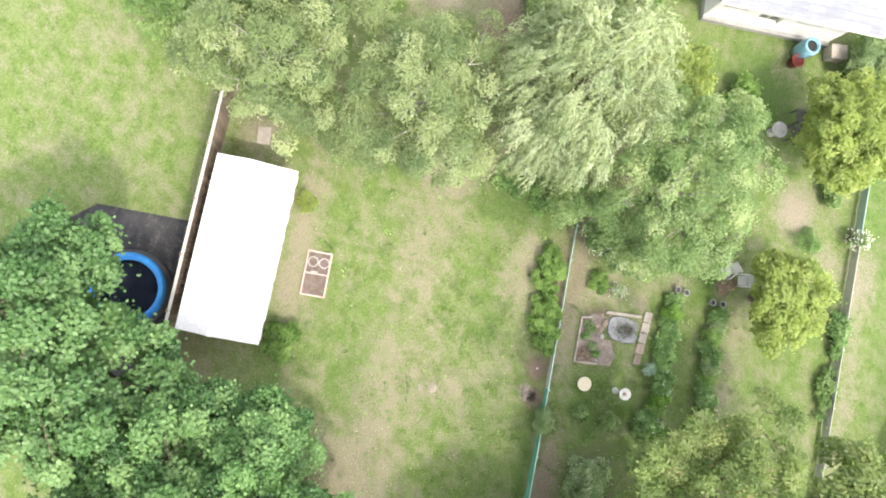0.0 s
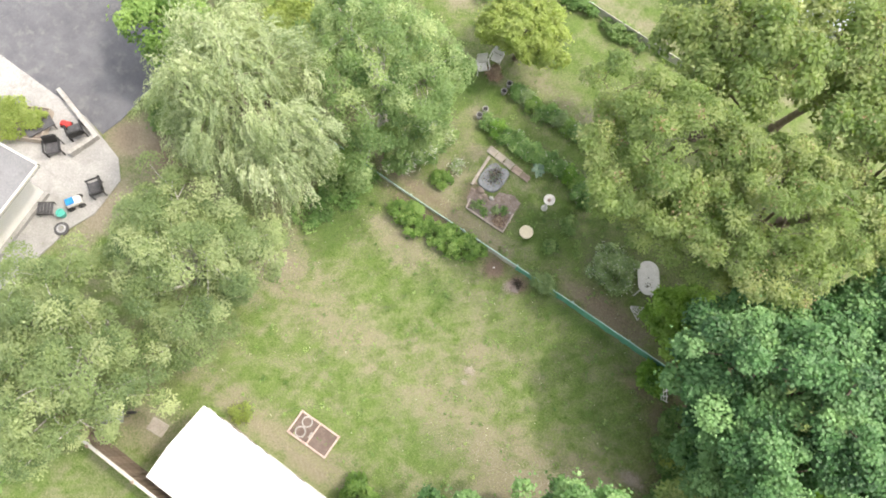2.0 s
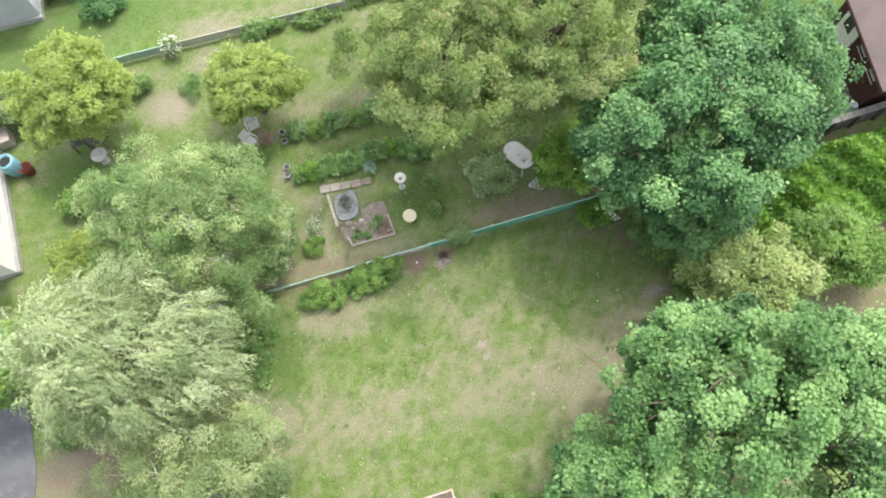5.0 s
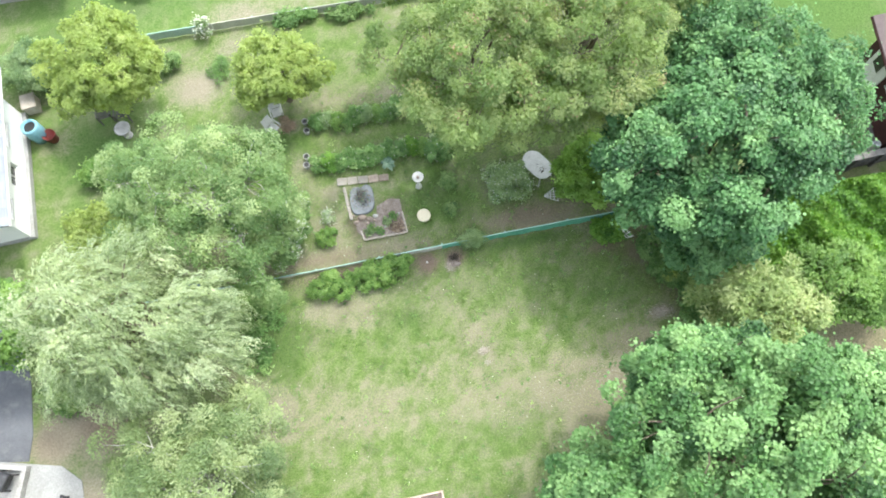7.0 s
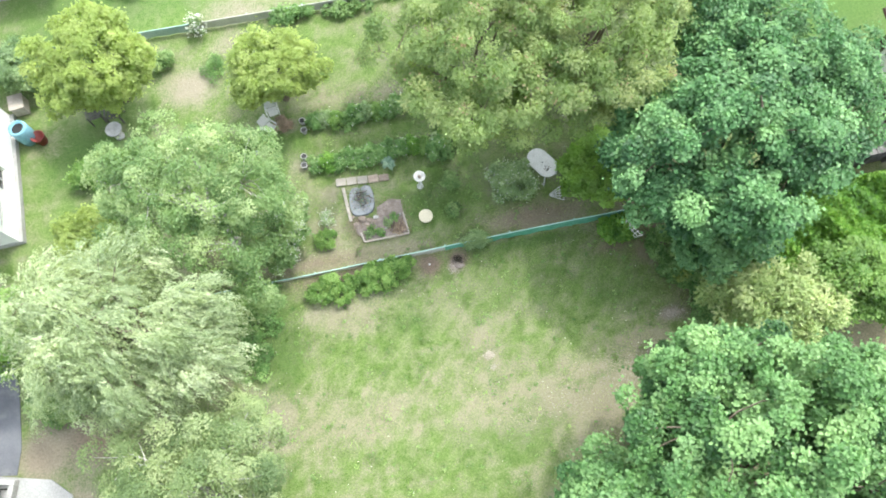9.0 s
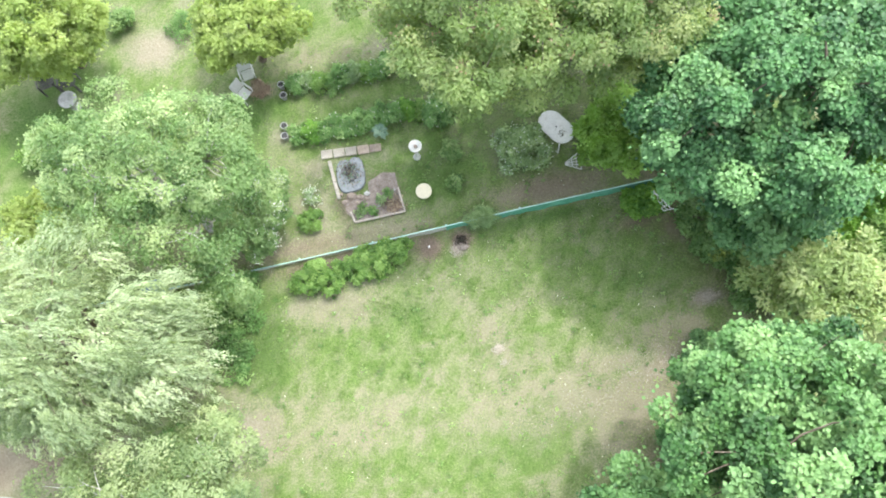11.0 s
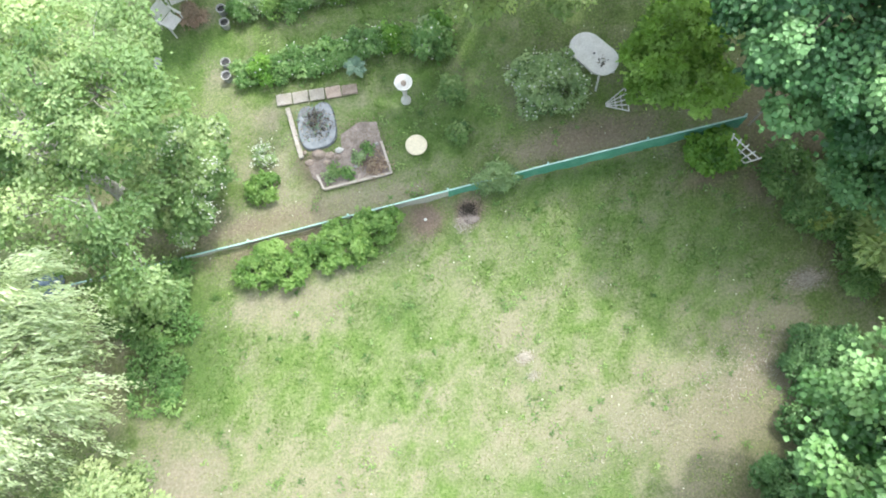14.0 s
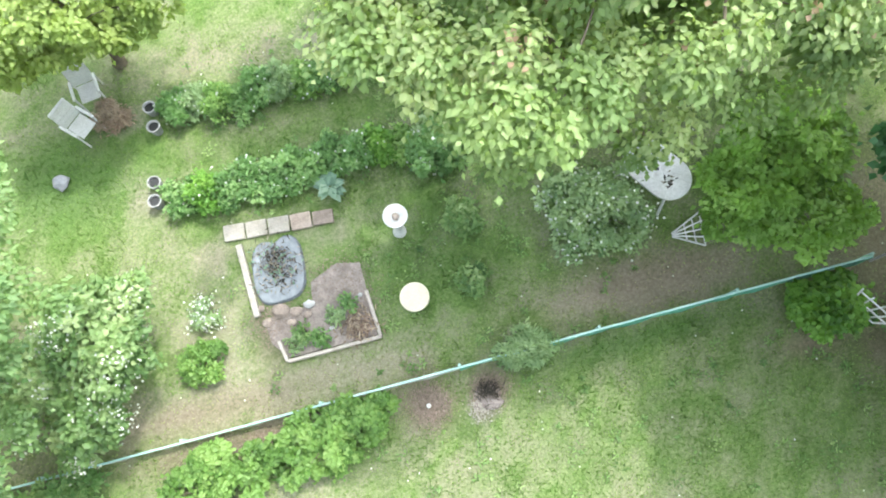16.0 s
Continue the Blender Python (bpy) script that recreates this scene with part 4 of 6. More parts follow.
part("wall", lathe([(1.22, 0), (1.3, 0.2), (1.24, 0.45), (1.1, 0.6), (1.0, 0.6), (1.08, 0.4), (1.12, 0.1)], 40), M_DARKGREY, pool, smooth=True)
part("rim", torus(1.06, 0.13, (0, 0, 0.6)), M_BLUE, pool, "bright blue inflated rim", True)
part("water", lathe([(0, 0.45), (1.09, 0.45)], 40), M_POOLWATER, pool)


# ---- trees and shrubs ----
SEEDS = (18, 0.065, lambda x, y, z: math.sin(5.3 * x) * math.sin(4.1 * y + 1.7) > 0.25 and z > 5.2, M_SEED, "pinkish winged seed clusters")
tree("large maple with a dense bright green crown by the lawn", (6.2, -9.2, 0), [(0.43, -0.01, 5.4, 4.08, 4.08, 3.8), (-2.6, 0.2, 4.7, 1.75, 1.71, 2.4), (0.62, 2.75, 5.02, 2.09, 1.8, 2.67), (3.28, 1.32, 5.4, 2.09, 2.09, 2.67), (-2.23, -1.34, 4.64, 2.28, 2.28, 2.67)],
     M_MAPLE, 11, loose=0.34, gap=0.62, r=0.42, per=270, L=0.102, W=0.09, spread=0.25, inner=0.35, trunk_r=0.28, limbs=20, twigs=120)
tree("large maple spreading over the neighbouring pool", (1.45, -14.3, 0), [(0.39, -0.58, 5.2, 2.88, 2.59, 3.07), (-1.91, -0.29, 5.39, 1.54, 1.34, 1.98), (1.83, 1.54, 4.53, 2.3, 2.11, 2.47), (0.01, 1.63, 4.43, 1.34, 1.15, 1.58)],
     M_MAPLE_DEEP, 12, loose=0.55, gap=0.7, r=0.45, per=240, L=0.12, W=0.105, trunk_r=0.26, limbs=18, twigs=90)
tree("dark green maple standing at the end of the garden fence", (9.2, 0.5, 0), [(-0.19, -0.14, 4.81, 3.1, 3.1, 2.95), (-2.03, -0.04, 4.52, 1.84, 1.55, 1.94), (1.36, -0.24, 5.0, 2.13, 1.94, 2.24), (0.55, -2.0, 3.25, 1.5, 1.2, 1.7), (-0.45, -1.6, 3.2, 1.35, 1.15, 1.5), (-0.3, -2.5, 2.2, 1.0, 0.9, 1.2), (0.59, 1.61, 5.0, 2.13, 1.94, 2.04)],
     M_MAPLE_DARK, 13, loose=0.42, spread=0.23, gap=0.64, r=0.43, per=300, L=0.11, W=0.1, trunk_r=0.25, limbs=18, twigs=100)
tree("ochre-green tree with hanging leaves behind the beds", (2.6, 5.2, 0), [(-0.25, -1.1, 6.5, 2.3, 1.9, 1.7), (-1.75, -2.0, 5.9, 1.2, 1.1, 0.9), (-0.75, -2.75, 6.0, 1.35, 1.05, 0.95), (0.5, -2.6, 6.2, 1.25, 1.1, 0.95), (-1.9, -0.3, 6.0, 1.5, 1.4, 1.2), (1.3, -0.6, 6.2, 1.3, 1.4, 1.3), (-1.1, -2.0, 5.0, 1.0, 0.9, 0.7), (0.5, -2.0, 5.1, 1.1, 0.9, 0.7), (0.6, -3.0, 4.65, 1.0, 0.8, 0.65), (-1.0, -3.0, 4.6, 0.9, 0.7, 0.6)],
     M_ASH, 14, loose=0.75, gap=0.62, r=0.4, per=260, L=0.09, W=0.06, inner=0.2, droop=0.6, trunk_r=0.17, limbs=16, twigs=80, spread=0.17, blossom=SEEDS)
tree("ochre-green tree with hanging leaves above the oval table", (6.0, 5.4, 0), [(-0.4, -0.9, 6.4, 2.2, 2.1, 1.9), (-1.7, -2.4, 6.1, 1.3, 1.15, 1.0), (-0.5, -2.9, 6.0, 1.2, 1.0, 0.9), (0.8, -2.6, 6.0, 1.5, 1.2, 1.1), (1.4, -0.7, 6.3, 1.6, 1.6, 1.6), (-1.5, -1.9, 5.1, 1.2, 1.0, 0.8), (-0.65, -3.0, 4.7, 0.9, 0.75, 0.65), (0.6, -3.4, 4.65, 1.0, 0.8, 0.65)],
     M_ASH, 15, loose=0.75, gap=0.62, r=0.4, per=260, L=0.09, W=0.06, inner=0.2, droop=0.6, trunk_r=0.17, limbs=16, twigs=80, spread=0.17, blossom=SEEDS)
tree("ochre-green tree near the back fence", (3.3, 9.0, 0), [(-0.2, -0.94, 6.28, 2.3, 2.02, 2.02), (-1.86, -1.13, 5.63, 1.47, 1.47, 1.56)],
     M_ASH, 16, loose=0.6, gap=0.74, r=0.48, per=190, L=0.15, W=0.09, droop=0.7, trunk_r=0.16, limbs=14, twigs=60, spread=0.17, blossom=SEEDS)
tree("ochre-green tree beyond the dark maple", (7.8, 8.0, 0), [(-0.47, -0.86, 6.46, 2.58, 2.39, 2.12), (1.18, -2.15, 5.82, 1.66, 1.47, 1.66)],
     M_ASH, 17, loose=0.6, gap=0.74, r=0.48, per=190, L=0.15, W=0.09, droop=0.6, trunk_r=0.17, limbs=14, twigs=60, spread=0.2, blossom=SEEDS)
tree("ochre-green tree rising over the back fence", (5.7, 11.3, 0), [(-0.3, -1.04, 6.37, 2.48, 2.12, 2.02), (1.72, -1.77, 5.82, 1.66, 1.47, 1.66)],
     M_ASH, 61, loose=0.6, gap=0.66, r=0.5, per=120, L=0.16, W=0.09, droop=0.6, trunk_r=0.16, limbs=14, twigs=50, spread=0.2, blossom=SEEDS)
tree("green tree behind the dark maple", (11.7, 3.2, 0), [(-0.39, -0.39, 5.2, 2.0, 2.0, 1.9), (0.46, -1.8, 4.57, 1.5, 1.41, 1.5), (1.5, -0.9, 4.5, 1.5, 1.3, 1.4), (2.4, -1.9, 4.0, 1.1, 1.1, 1.2), (-1.7, 1.3, 5.13, 1.6, 1.6, 1.5)],
     M_MAPLE_DARK, 62, loose=0.5, gap=0.62, r=0.45, per=170, L=0.11, W=0.075, droop=0.4, trunk_r=0.15, limbs=14, twigs=50)
tree("dark green tree towards the far lawn", (10.5, 9.6, 0), [(-0.39, -0.63, 5.8, 2.33, 2.14, 1.95)],
     M_MAPLE_DARK, 63, loose=0.5, gap=0.66, r=0.5, per=110, L=0.18, W=0.12, trunk_r=0.16, limbs=12, twigs=40)
tree("yellow-green maple near the white bungalow", (-10.25, 8.75, 0), [(0, 0, 2.8, 1.85, 1.7, 1.7), (-0.8, -0.7, 2.3, 1.2, 1.1, 1.1), (1.0, 0.0, 2.3, 1.25, 1.1, 1.1), (0.2, -1.0, 1.9, 1.2, 0.8, 0.9)],
     M_YELLOW, 18, loose=0.5, gap=0.37, r=0.3, per=110, L=0.105, W=0.08, trunk_r=0.12, limbs=14, twigs=60)
tree("yellow-green maple above the garden chairs", (-4.2, 7.6, 0), [(0, 0, 2.2, 1.5, 1.3, 1.3), (-0.7, -0.5, 1.9, 0.95, 0.85, 0.9), (0.8, -0.1, 1.9, 1.0, 0.85, 0.9)],
     M_YELLOW, 19, loose=0.5, gap=0.37, r=0.3, per=110, L=0.105, W=0.08, trunk_r=0.11, limbs=12, twigs=50)
tree("light green fruit tree beside the fence", (-6.6, 2.1, 0), [(0.0, 0.3, 4.3, 2.0, 1.5, 1.8), (1.5, -0.45, 4.2, 1.15, 1.1, 1.3), (-1.9, 0.9, 4.0, 1.5, 1.25, 1.3), (0.55, -1.75, 3.5, 1.15, 1.0, 1.3), (0.9, 1.25, 4.4, 1.25, 0.9, 1.1), (-0.9, -0.9, 4.0, 1.2, 1.0, 1.3), (-2.6, -0.2, 3.4, 0.9, 0.9, 1.0), (1.9, 0.6, 3.9, 0.8, 0.75, 0.9), (-0.9, 2.0, 3.9, 1.3, 0.95, 1.0), (0.8, 2.1, 3.7, 0.9, 0.75, 0.8), (-3.0, 1.6, 3.4, 1.15, 0.95, 0.9), (1.2, -2.6, 2.8, 0.9, 0.9, 1.1)],
     M_FRUIT, 20, loose=0.9, gap=0.6, r=0.38, per=205, L=0.085, W=0.054, trunk_r=0.17, limbs=18, twigs=90, bark=M_BIRCHBARK)
tree("pale silvery weeping willow with hanging streamers", (-8.8, -1.7, 0), [(-0.03, -0.02, 5.0, 2.65, 2.45, 2.45), (1.34, -0.6, 4.21, 1.76, 1.57, 1.86), (-1.4, 0.96, 4.6, 1.76, 1.47, 1.86), (-0.5, -0.95, 4.25, 1.7, 1.25, 1.7)],
     M_WILLOW, 21, loose=0.4, inner=0.55, gap=0.76, trunk_r=0.26, limbs=18, twigs=80, willow=(20, 34, 1.15, 0.1, 0.028))
tree("leaning birch with a loose olive crown", (-7.4, -7.0, 0), [(0.2, 0.3, 4.4, 2.2, 2.0, 2.2), (1.0, 1.8, 3.6, 1.4, 1.4, 1.8), (1.2, -0.8, 3.4, 1.4, 1.5, 1.8), (-1.0, 1.6, 4.0, 1.6, 1.4, 1.7)],
     M_BIRCH, 22, loose=0.8, gap=0.62, r=0.4, per=280, L=0.085, W=0.045, spread=0.22, droop=0.5, trunk_r=0.15, limbs=16, twigs=90, bark=M_BIRCHBARK)
tree("birch with a loose olive crown near the shed", (-7.6, -10.8, 0), [(0.0, 0.0, 4.4, 2.1, 2.0, 2.2), (1.2, 1.1, 3.4, 1.3, 1.2, 1.6), (0.1, -1.3, 3.8, 1.5, 1.3, 1.7), (-1.4, 0.4, 4.0, 1.4, 1.4, 1.6)],
     M_BIRCH, 23, loose=0.8, gap=0.62, r=0.4, per=280, L=0.085, W=0.045, spread=0.22, droop=0.5, trunk_r=0.15, limbs=16, twigs=90, bark=M_BIRCHBARK)
tree("pale-barked birch leaning towards the patio", (-9.6, -9.6, 0), [(0.0, 0.0, 4.0, 1.7, 1.9, 1.9), (-0.9, -1.9, 3.6, 1.3, 1.3, 1.5)],
     M_BIRCH, 27, loose=0.8, gap=0.64, r=0.4, per=260, L=0.085, W=0.045, spread=0.22, droop=0.5, trunk_r=0.14, limbs=14, twigs=60, bark=M_BIRCHBARK)
tree("dark leafy tree at the edge of the neighbouring lawn", (-9.7, -14.2, 0), [(0, 0, 3.6, 1.7, 1.6, 1.9), (0.8, -0.5, 2.9, 1.2, 1.1, 1.4)],
     M_OLIVE, 24, gap=0.55, r=0.45, per=110, L=0.14, W=0.1, trunk_r=0.13, limbs=12, twigs=40)
tree("leafy green tree beside the asphalt driveway", (-13.6, -0.4, 0), [(0, 0, 3.0, 1.5, 1.5, 1.6), (-1.6, 0.8, 2.6, 1.2, 1.1, 1.4)],
     M_LIME, 25, gap=0.5, r=0.42, per=110, L=0.14, W=0.1, trunk_r=0.12, limbs=10, twigs=40)
tree("slim green tree on the far patio", (-14.9, -12.6, 0), [(0, 0, 3.6, 0.9, 0.9, 1.5)],
     M_OLIVE, 26, gap=0.5, r=0.4, per=60, L=0.14, W=0.08, trunk_r=0.08, limbs=8, twigs=20, bark=M_BIRCHBARK)
shrub("large pale green shrub beside the big maple", (10.6, -3.9, 0), (1.7, 1.5, 3.2), M_PALE, 31, gap=0.46, r=0.4, per=100, L=0.16, W=0.07,
      lobes=[(0, 0, 1.7, 1.6, 1.4, 1.4), (-1.1, 0.5, 1.3, 1.0, 0.9, 1.1), (1.1, -0.3, 1.6, 1.2, 1.0, 1.2)])
shrub("large yellowish shrub at the foot of the ivy bank", (13.3, -3.6, 0), (1.6, 1.4, 3.0), M_LIME, 32, gap=0.46, r=0.4, per=100, L=0.15, W=0.07,
      lobes=[(0, 0, 1.6, 1.6, 1.3, 1.3), (1.3, -0.6, 1.4, 1.2, 1.0, 1.1)])
shrub("bright green hazel shrub beside the oval table", (6.0, 2.0, 0), (0.95, 0.8, 2.2), M_HAZEL, 33, gap=0.38, r=0.28, per=105, L=0.11, W=0.075, spread=0.24,
      lobes=[(0, 0, 1.4, 0.95, 0.8, 0.9), (0.7, -0.7, 1.0, 0.75, 0.65, 0.8), (0.5, 0.5, 1.5, 0.95, 0.85, 0.9), (-0.3, -0.4, 0.9, 0.55, 0.5, 0.7)])
shrub("greyish flowering shrub near the oval table", (3.5, 2.3, 0), (0.9, 0.8, 1.3), M_GREY, 34, gap=0.3, r=0.22, per=60, L=0.085, W=0.055, blossom=(6, 0.055, lambda x, y, z: z > 0.4 and math.sin(9 * x) * math.sin(8 * y) > -0.3))
shrub("tall shrub covered in white blossom beside the fruit tree", (-4.6, 1.75, 0), (1.0, 1.3, 2.6), M_FRUIT, 35, gap=0.36, r=0.26, per=85, L=0.11, W=0.075, blossom=(26, 0.042, lambda x, y, z: z > 0.7 and math.sin(7.1 * x + 2.0) * math.sin(6.3 * y) > 0.25),
      lobes=[(0.05, 0.15, 1.5, 0.7, 0.9, 1.0), (-0.4, -0.75, 1.3, 0.6, 0.6, 0.95), (0.25, 0.75, 1.2, 0.5, 0.5, 0.8), (-0.95, -0.2, 1.4, 0.6, 0.7, 1.0)])
shrub("broad low currant bush against the garden fence", (-3.5, -0.3, 0), (0.9, 0.55, 0.6), M_LIME, 36, gap=0.21, r=0.15, per=60, L=0.085, W=0.065,
      lobes=[(-0.45, -0.1, 0.24, 0.42, 0.42, 0.34), (0.2, -0.2, 0.26, 0.5, 0.42, 0.36), (0.0, 0.25, 0.28, 0.45, 0.28, 0.36), (0.6, 0.1, 0.22, 0.32, 0.3, 0.3)])
shrub("broad low currant bush against the garden fence", (-1.75, -0.1, 0), (1.05, 0.62, 0.65), M_LIME, 37, gap=0.21, r=0.15, per=60, L=0.085, W=0.065,
      lobes=[(-0.55, -0.15, 0.26, 0.48, 0.45, 0.36), (0.1, -0.25, 0.28, 0.5, 0.42, 0.38), (0.55, 0.1, 0.3, 0.5, 0.38, 0.42), (-0.1, 0.2, 0.28, 0.5, 0.28, 0.38), (0.95, 0.25, 0.24, 0.3, 0.22, 0.32)])
shrub("small rounded lime-green bush on the lawn", (-3.5, 1.55, 0), (0.4, 0.42, 0.55), M_LIME, 38, gap=0.19, r=0.15, per=55, L=0.07, W=0.05)
shrub("small white-flowering plant beside the lime-green bush", (-3.35, 2.35, 0), (0.24, 0.26, 0.35), M_GREY, 39, gap=0.17, r=0.13, per=25, L=0.07, W=0.04, blossom=(9, 0.05, lambda x, y, z: True))
shrub("young leafy plant in the lawn", (1.2, 1.8, 0), (0.22, 0.3, 0.35), M_OLIVE, 40, gap=0.17, r=0.14, per=35, L=0.08, W=0.06)
shrub("pale feathery weed grown through the fence", (1.75, 0.45, 0), (0.5, 0.28, 0.85), M_GREY, 41, gap=0.22, r=0.17, per=60, L=0.09, W=0.03)
shrub("leafy bush beside the white fan trellis", (6.7, -0.1, 0), (0.75, 0.55, 0.85), M_IVY, 42, gap=0.26, r=0.22, per=80, L=0.11, W=0.085)
shrub("dark leafy shrub with pale blue-white flowers at the bed end", (1.15, 4.2, 0), (0.5, 0.4, 0.75), M_BED, 64, gap=0.24, r=0.2, per=60, L=0.11, W=0.07, blossom=(2, 0.07, lambda x, y, z: z > 0.45))
shrub("leafy plant in the shade of the ochre tree", (1.35, 2.95, 0), (0.32, 0.34, 0.5), M_OLIVE, 65, gap=0.2, r=0.17, per=45, L=0.1, W=0.06)
shrub("rusty pink spiky shrub beside the garden chairs", (-4.42, 6.45, 0), (0.3, 0.3, 0.4), M_RUST, 43, gap=0.17, r=0.15, per=45, L=0.1, W=0.03)
shrub("low dark bush near the bare patch", (-6.75, 9.35, 0), (0.5, 0.6, 0.35), M_BED, 44, gap=0.24, r=0.2, per=55, L=0.08, W=0.03)
shrub("white-flowered climber on the back fence", (-7.2, 11.15, 0), (0.3, 0.25, 1.1), M_GREY, 45, gap=0.22, r=0.16, per=30, L=0.08, W=0.05, blossom=(12, 0.07, lambda x, y, z: True))
shrub("green climber along the back fence", (-3.6, 11.15, 0), (0.95, 0.3, 0.6), M_BED, 46, gap=0.3, r=0.24, per=70, L=0.11, W=0.08)
shrub("green climber along the back fence", (-1.3, 11.1, 0), (1.0, 0.3, 0.5), M_OLIVE, 47, gap=0.32, r=0.26, per=70, L=0.11, W=0.08)
shrub("leafy shrub at the shed wall", (0.75, -9.0, 0), (0.75, 0.5, 1.0), M_LIME, 48, gap=0.28, r=0.22, per=80, L=0.11, W=0.08)
shrub("yellow-green flowering grass at the shed corner", (-4.0, -9.2, 0), (0.4, 0.3, 0.45), M_YELLOW, 49, gap=0.22, r=0.17, per=40, L=0.12, W=0.03)
shrub("yellow-green shrub below the white bungalow", (-11.6, 3.2, 0), (1.3, 1.1, 1.5), M_YELLOW, 50, gap=0.36, r=0.3, per=90, L=0.11, W=0.08)
shrub("green shrub below the white bungalow", (-11.6, 5.5, 0), (0.7, 0.7, 1.0), M_LIME, 51, gap=0.34, r=0.28, per=80, L=0.1, W=0.07)
shrub("grey-green conifer shrub at the bungalow corner", (-13.6, 10.3, 0), (1.4, 1.0, 1.9), M_GREY, 52, gap=0.34, r=0.28, per=110, L=0.12, W=0.05)
shrub("green shrub beside the yellow maple", (-8.65, 9.95, 0), (0.45, 0.4, 0.6), M_OLIVE, 53, gap=0.28, r=0.22, per=70, L=0.1, W=0.07)
shrub("dark rounded bush by the porch deck", (-9.75, 14.05, 0), (1.0, 0.7, 0.8), M_MAPLE_DARK, 54, gap=0.3, r=0.24, per=80, L=0.09, W=0.06)
shrub("leafy shrub between the birch and the driveway", (-12.9, -2.35, 0), (0.9, 0.8, 1.3), M_OLIVE, 55, gap=0.36, r=0.3, per=80, L=0.11, W=0.08)
shrub("dark shrub under the willow", (-7.9, -4.5, 0), (0.9, 0.7, 1.3), M_BED, 56, gap=0.36, r=0.3, per=80, L=0.11, W=0.07)
shrub("green undergrowth at the fruit tree foot", (-6.5, -0.5, 0), (1.0, 0.7, 1.0), M_OLIVE, 57, gap=0.32, r=0.26, per=80, L=0.1, W=0.07)
shrub("bright yellow-green seedling in the nettles", (8.45, -2.2, 0.0), (0.2, 0.18, 0.75), M_YELLOW, 58, gap=0.16, r=0.13, per=30, L=0.1, W=0.08)

UNDER = [(8.2, -0.9, 0.7, 0.7, 0.7), (8.5, -1.9, 0.75, 0.7, 0.8), (9.4, -2.7, 0.8, 0.7, 0.9), (8.9, -3.5, 0.55, 0.5, 0.6), (9.6, -1.2, 0.8, 0.7, 0.8)]
for i, (x, y, rx, ry, h) in enumerate(UNDER):
    shrub("dark green nettles and weeds along the lawn edge", (x, y, 0), (rx, ry, h), M_BED, 70 + i, gap=0.3, r=0.25, per=80, L=0.12, W=0.05, name="weed_patch", category="weeds", group="weeds along the lawn edge")

for i, (x, y, rx, ry, h) in enumerate([(7.4, -5.0, 0.8, 0.7, 0.9), (6.9, -6.2, 0.8, 0.8, 1.0), (6.0, -7.4, 0.9, 0.8, 0.9), (8.0, -6.2, 0.9, 0.9, 1.1)]):
    shrub("dark green undergrowth below the large maple", (x, y, 0), (rx, ry, h), M_MAPLE_DEEP, 90 + i, gap=0.26, r=0.2, per=75, L=0.08, W=0.055, name="undergrowth", category="undergrowth", group="undergrowth below the maple")

for i, (x, y, rx, ry, h) in enumerate([(-6.3, -1.1, 0.8, 0.6, 0.35), (-6.5, -2.3, 0.7, 0.8, 0.28), (-6.0, 0.0, 0.7, 0.35, 0.45)]):
    shrub("low green undergrowth beneath the willow and fruit tree", (x, y, 0), (rx, ry, h), M_BED, 80 + i, gap=0.3, r=0.25, per=60, L=0.11, W=0.05, name="weed_patch", category="weeds", group="undergrowth below the willow")


def ivy_bank():
    rng = np.random.default_rng(90)
    ob = thing("ivy_bank", "bright green ivy covering a low bank and hedge", "ivy", (13.4, -1.6, 0))
    k = 50000
    x, y = rng.uniform(-3.2, 8.6, k), rng.uniform(-1.6, 1.8, k)
    inside = (np.abs((x - 2.7) / 6.0) ** 6 + np.abs(y / 1.7) ** 4) < 1 + 0.2 * np.sin(3 * x)
    x, y = x[inside], y[inside]
    z = 1.25 + 0.18 * np.sin(2.3 * x + y) + 0.16 * np.sin(3.7 * y - x) + 0.1 * np.sin(6 * x + 5 * y)
    edge = np.clip(np.minimum(1.8 - np.abs(y), 6.0 - np.abs(x - 2.7)) / 0.5, 0, 1)
    z = z * np.sqrt(edge + 0.02) - rng.random(len(x)) ** 2 * 0.4
    P = np.stack([x, y, np.maximum(z, 0.05)], -1)
    D = rng.normal(size=P.shape) * [1, 1, 0.3] + [0, -0.4, -0.3]
    N = np.array([0, -0.2, 1.0]) + 0.7 * rng.normal(size=P.shape)
    s = rng.uniform(0.7, 1.3, len(x))
    tint = 0.5 + 0.2 * np.sin(2 * x + 1.7 * y) + rng.normal(0, 0.17, len(x))
    link_mesh("foliage", leaf_mesh("foliage", P, D, N, 0.15 * s, 0.12 * s, tint), M_IVY, ob)
    part("bank", blob((2.7, 0, 0.2), (5.6, 1.35, 0.5), random.Random(4), 0.1), M_SOIL, ob, smooth=True)
    return ob


ivy_bank()


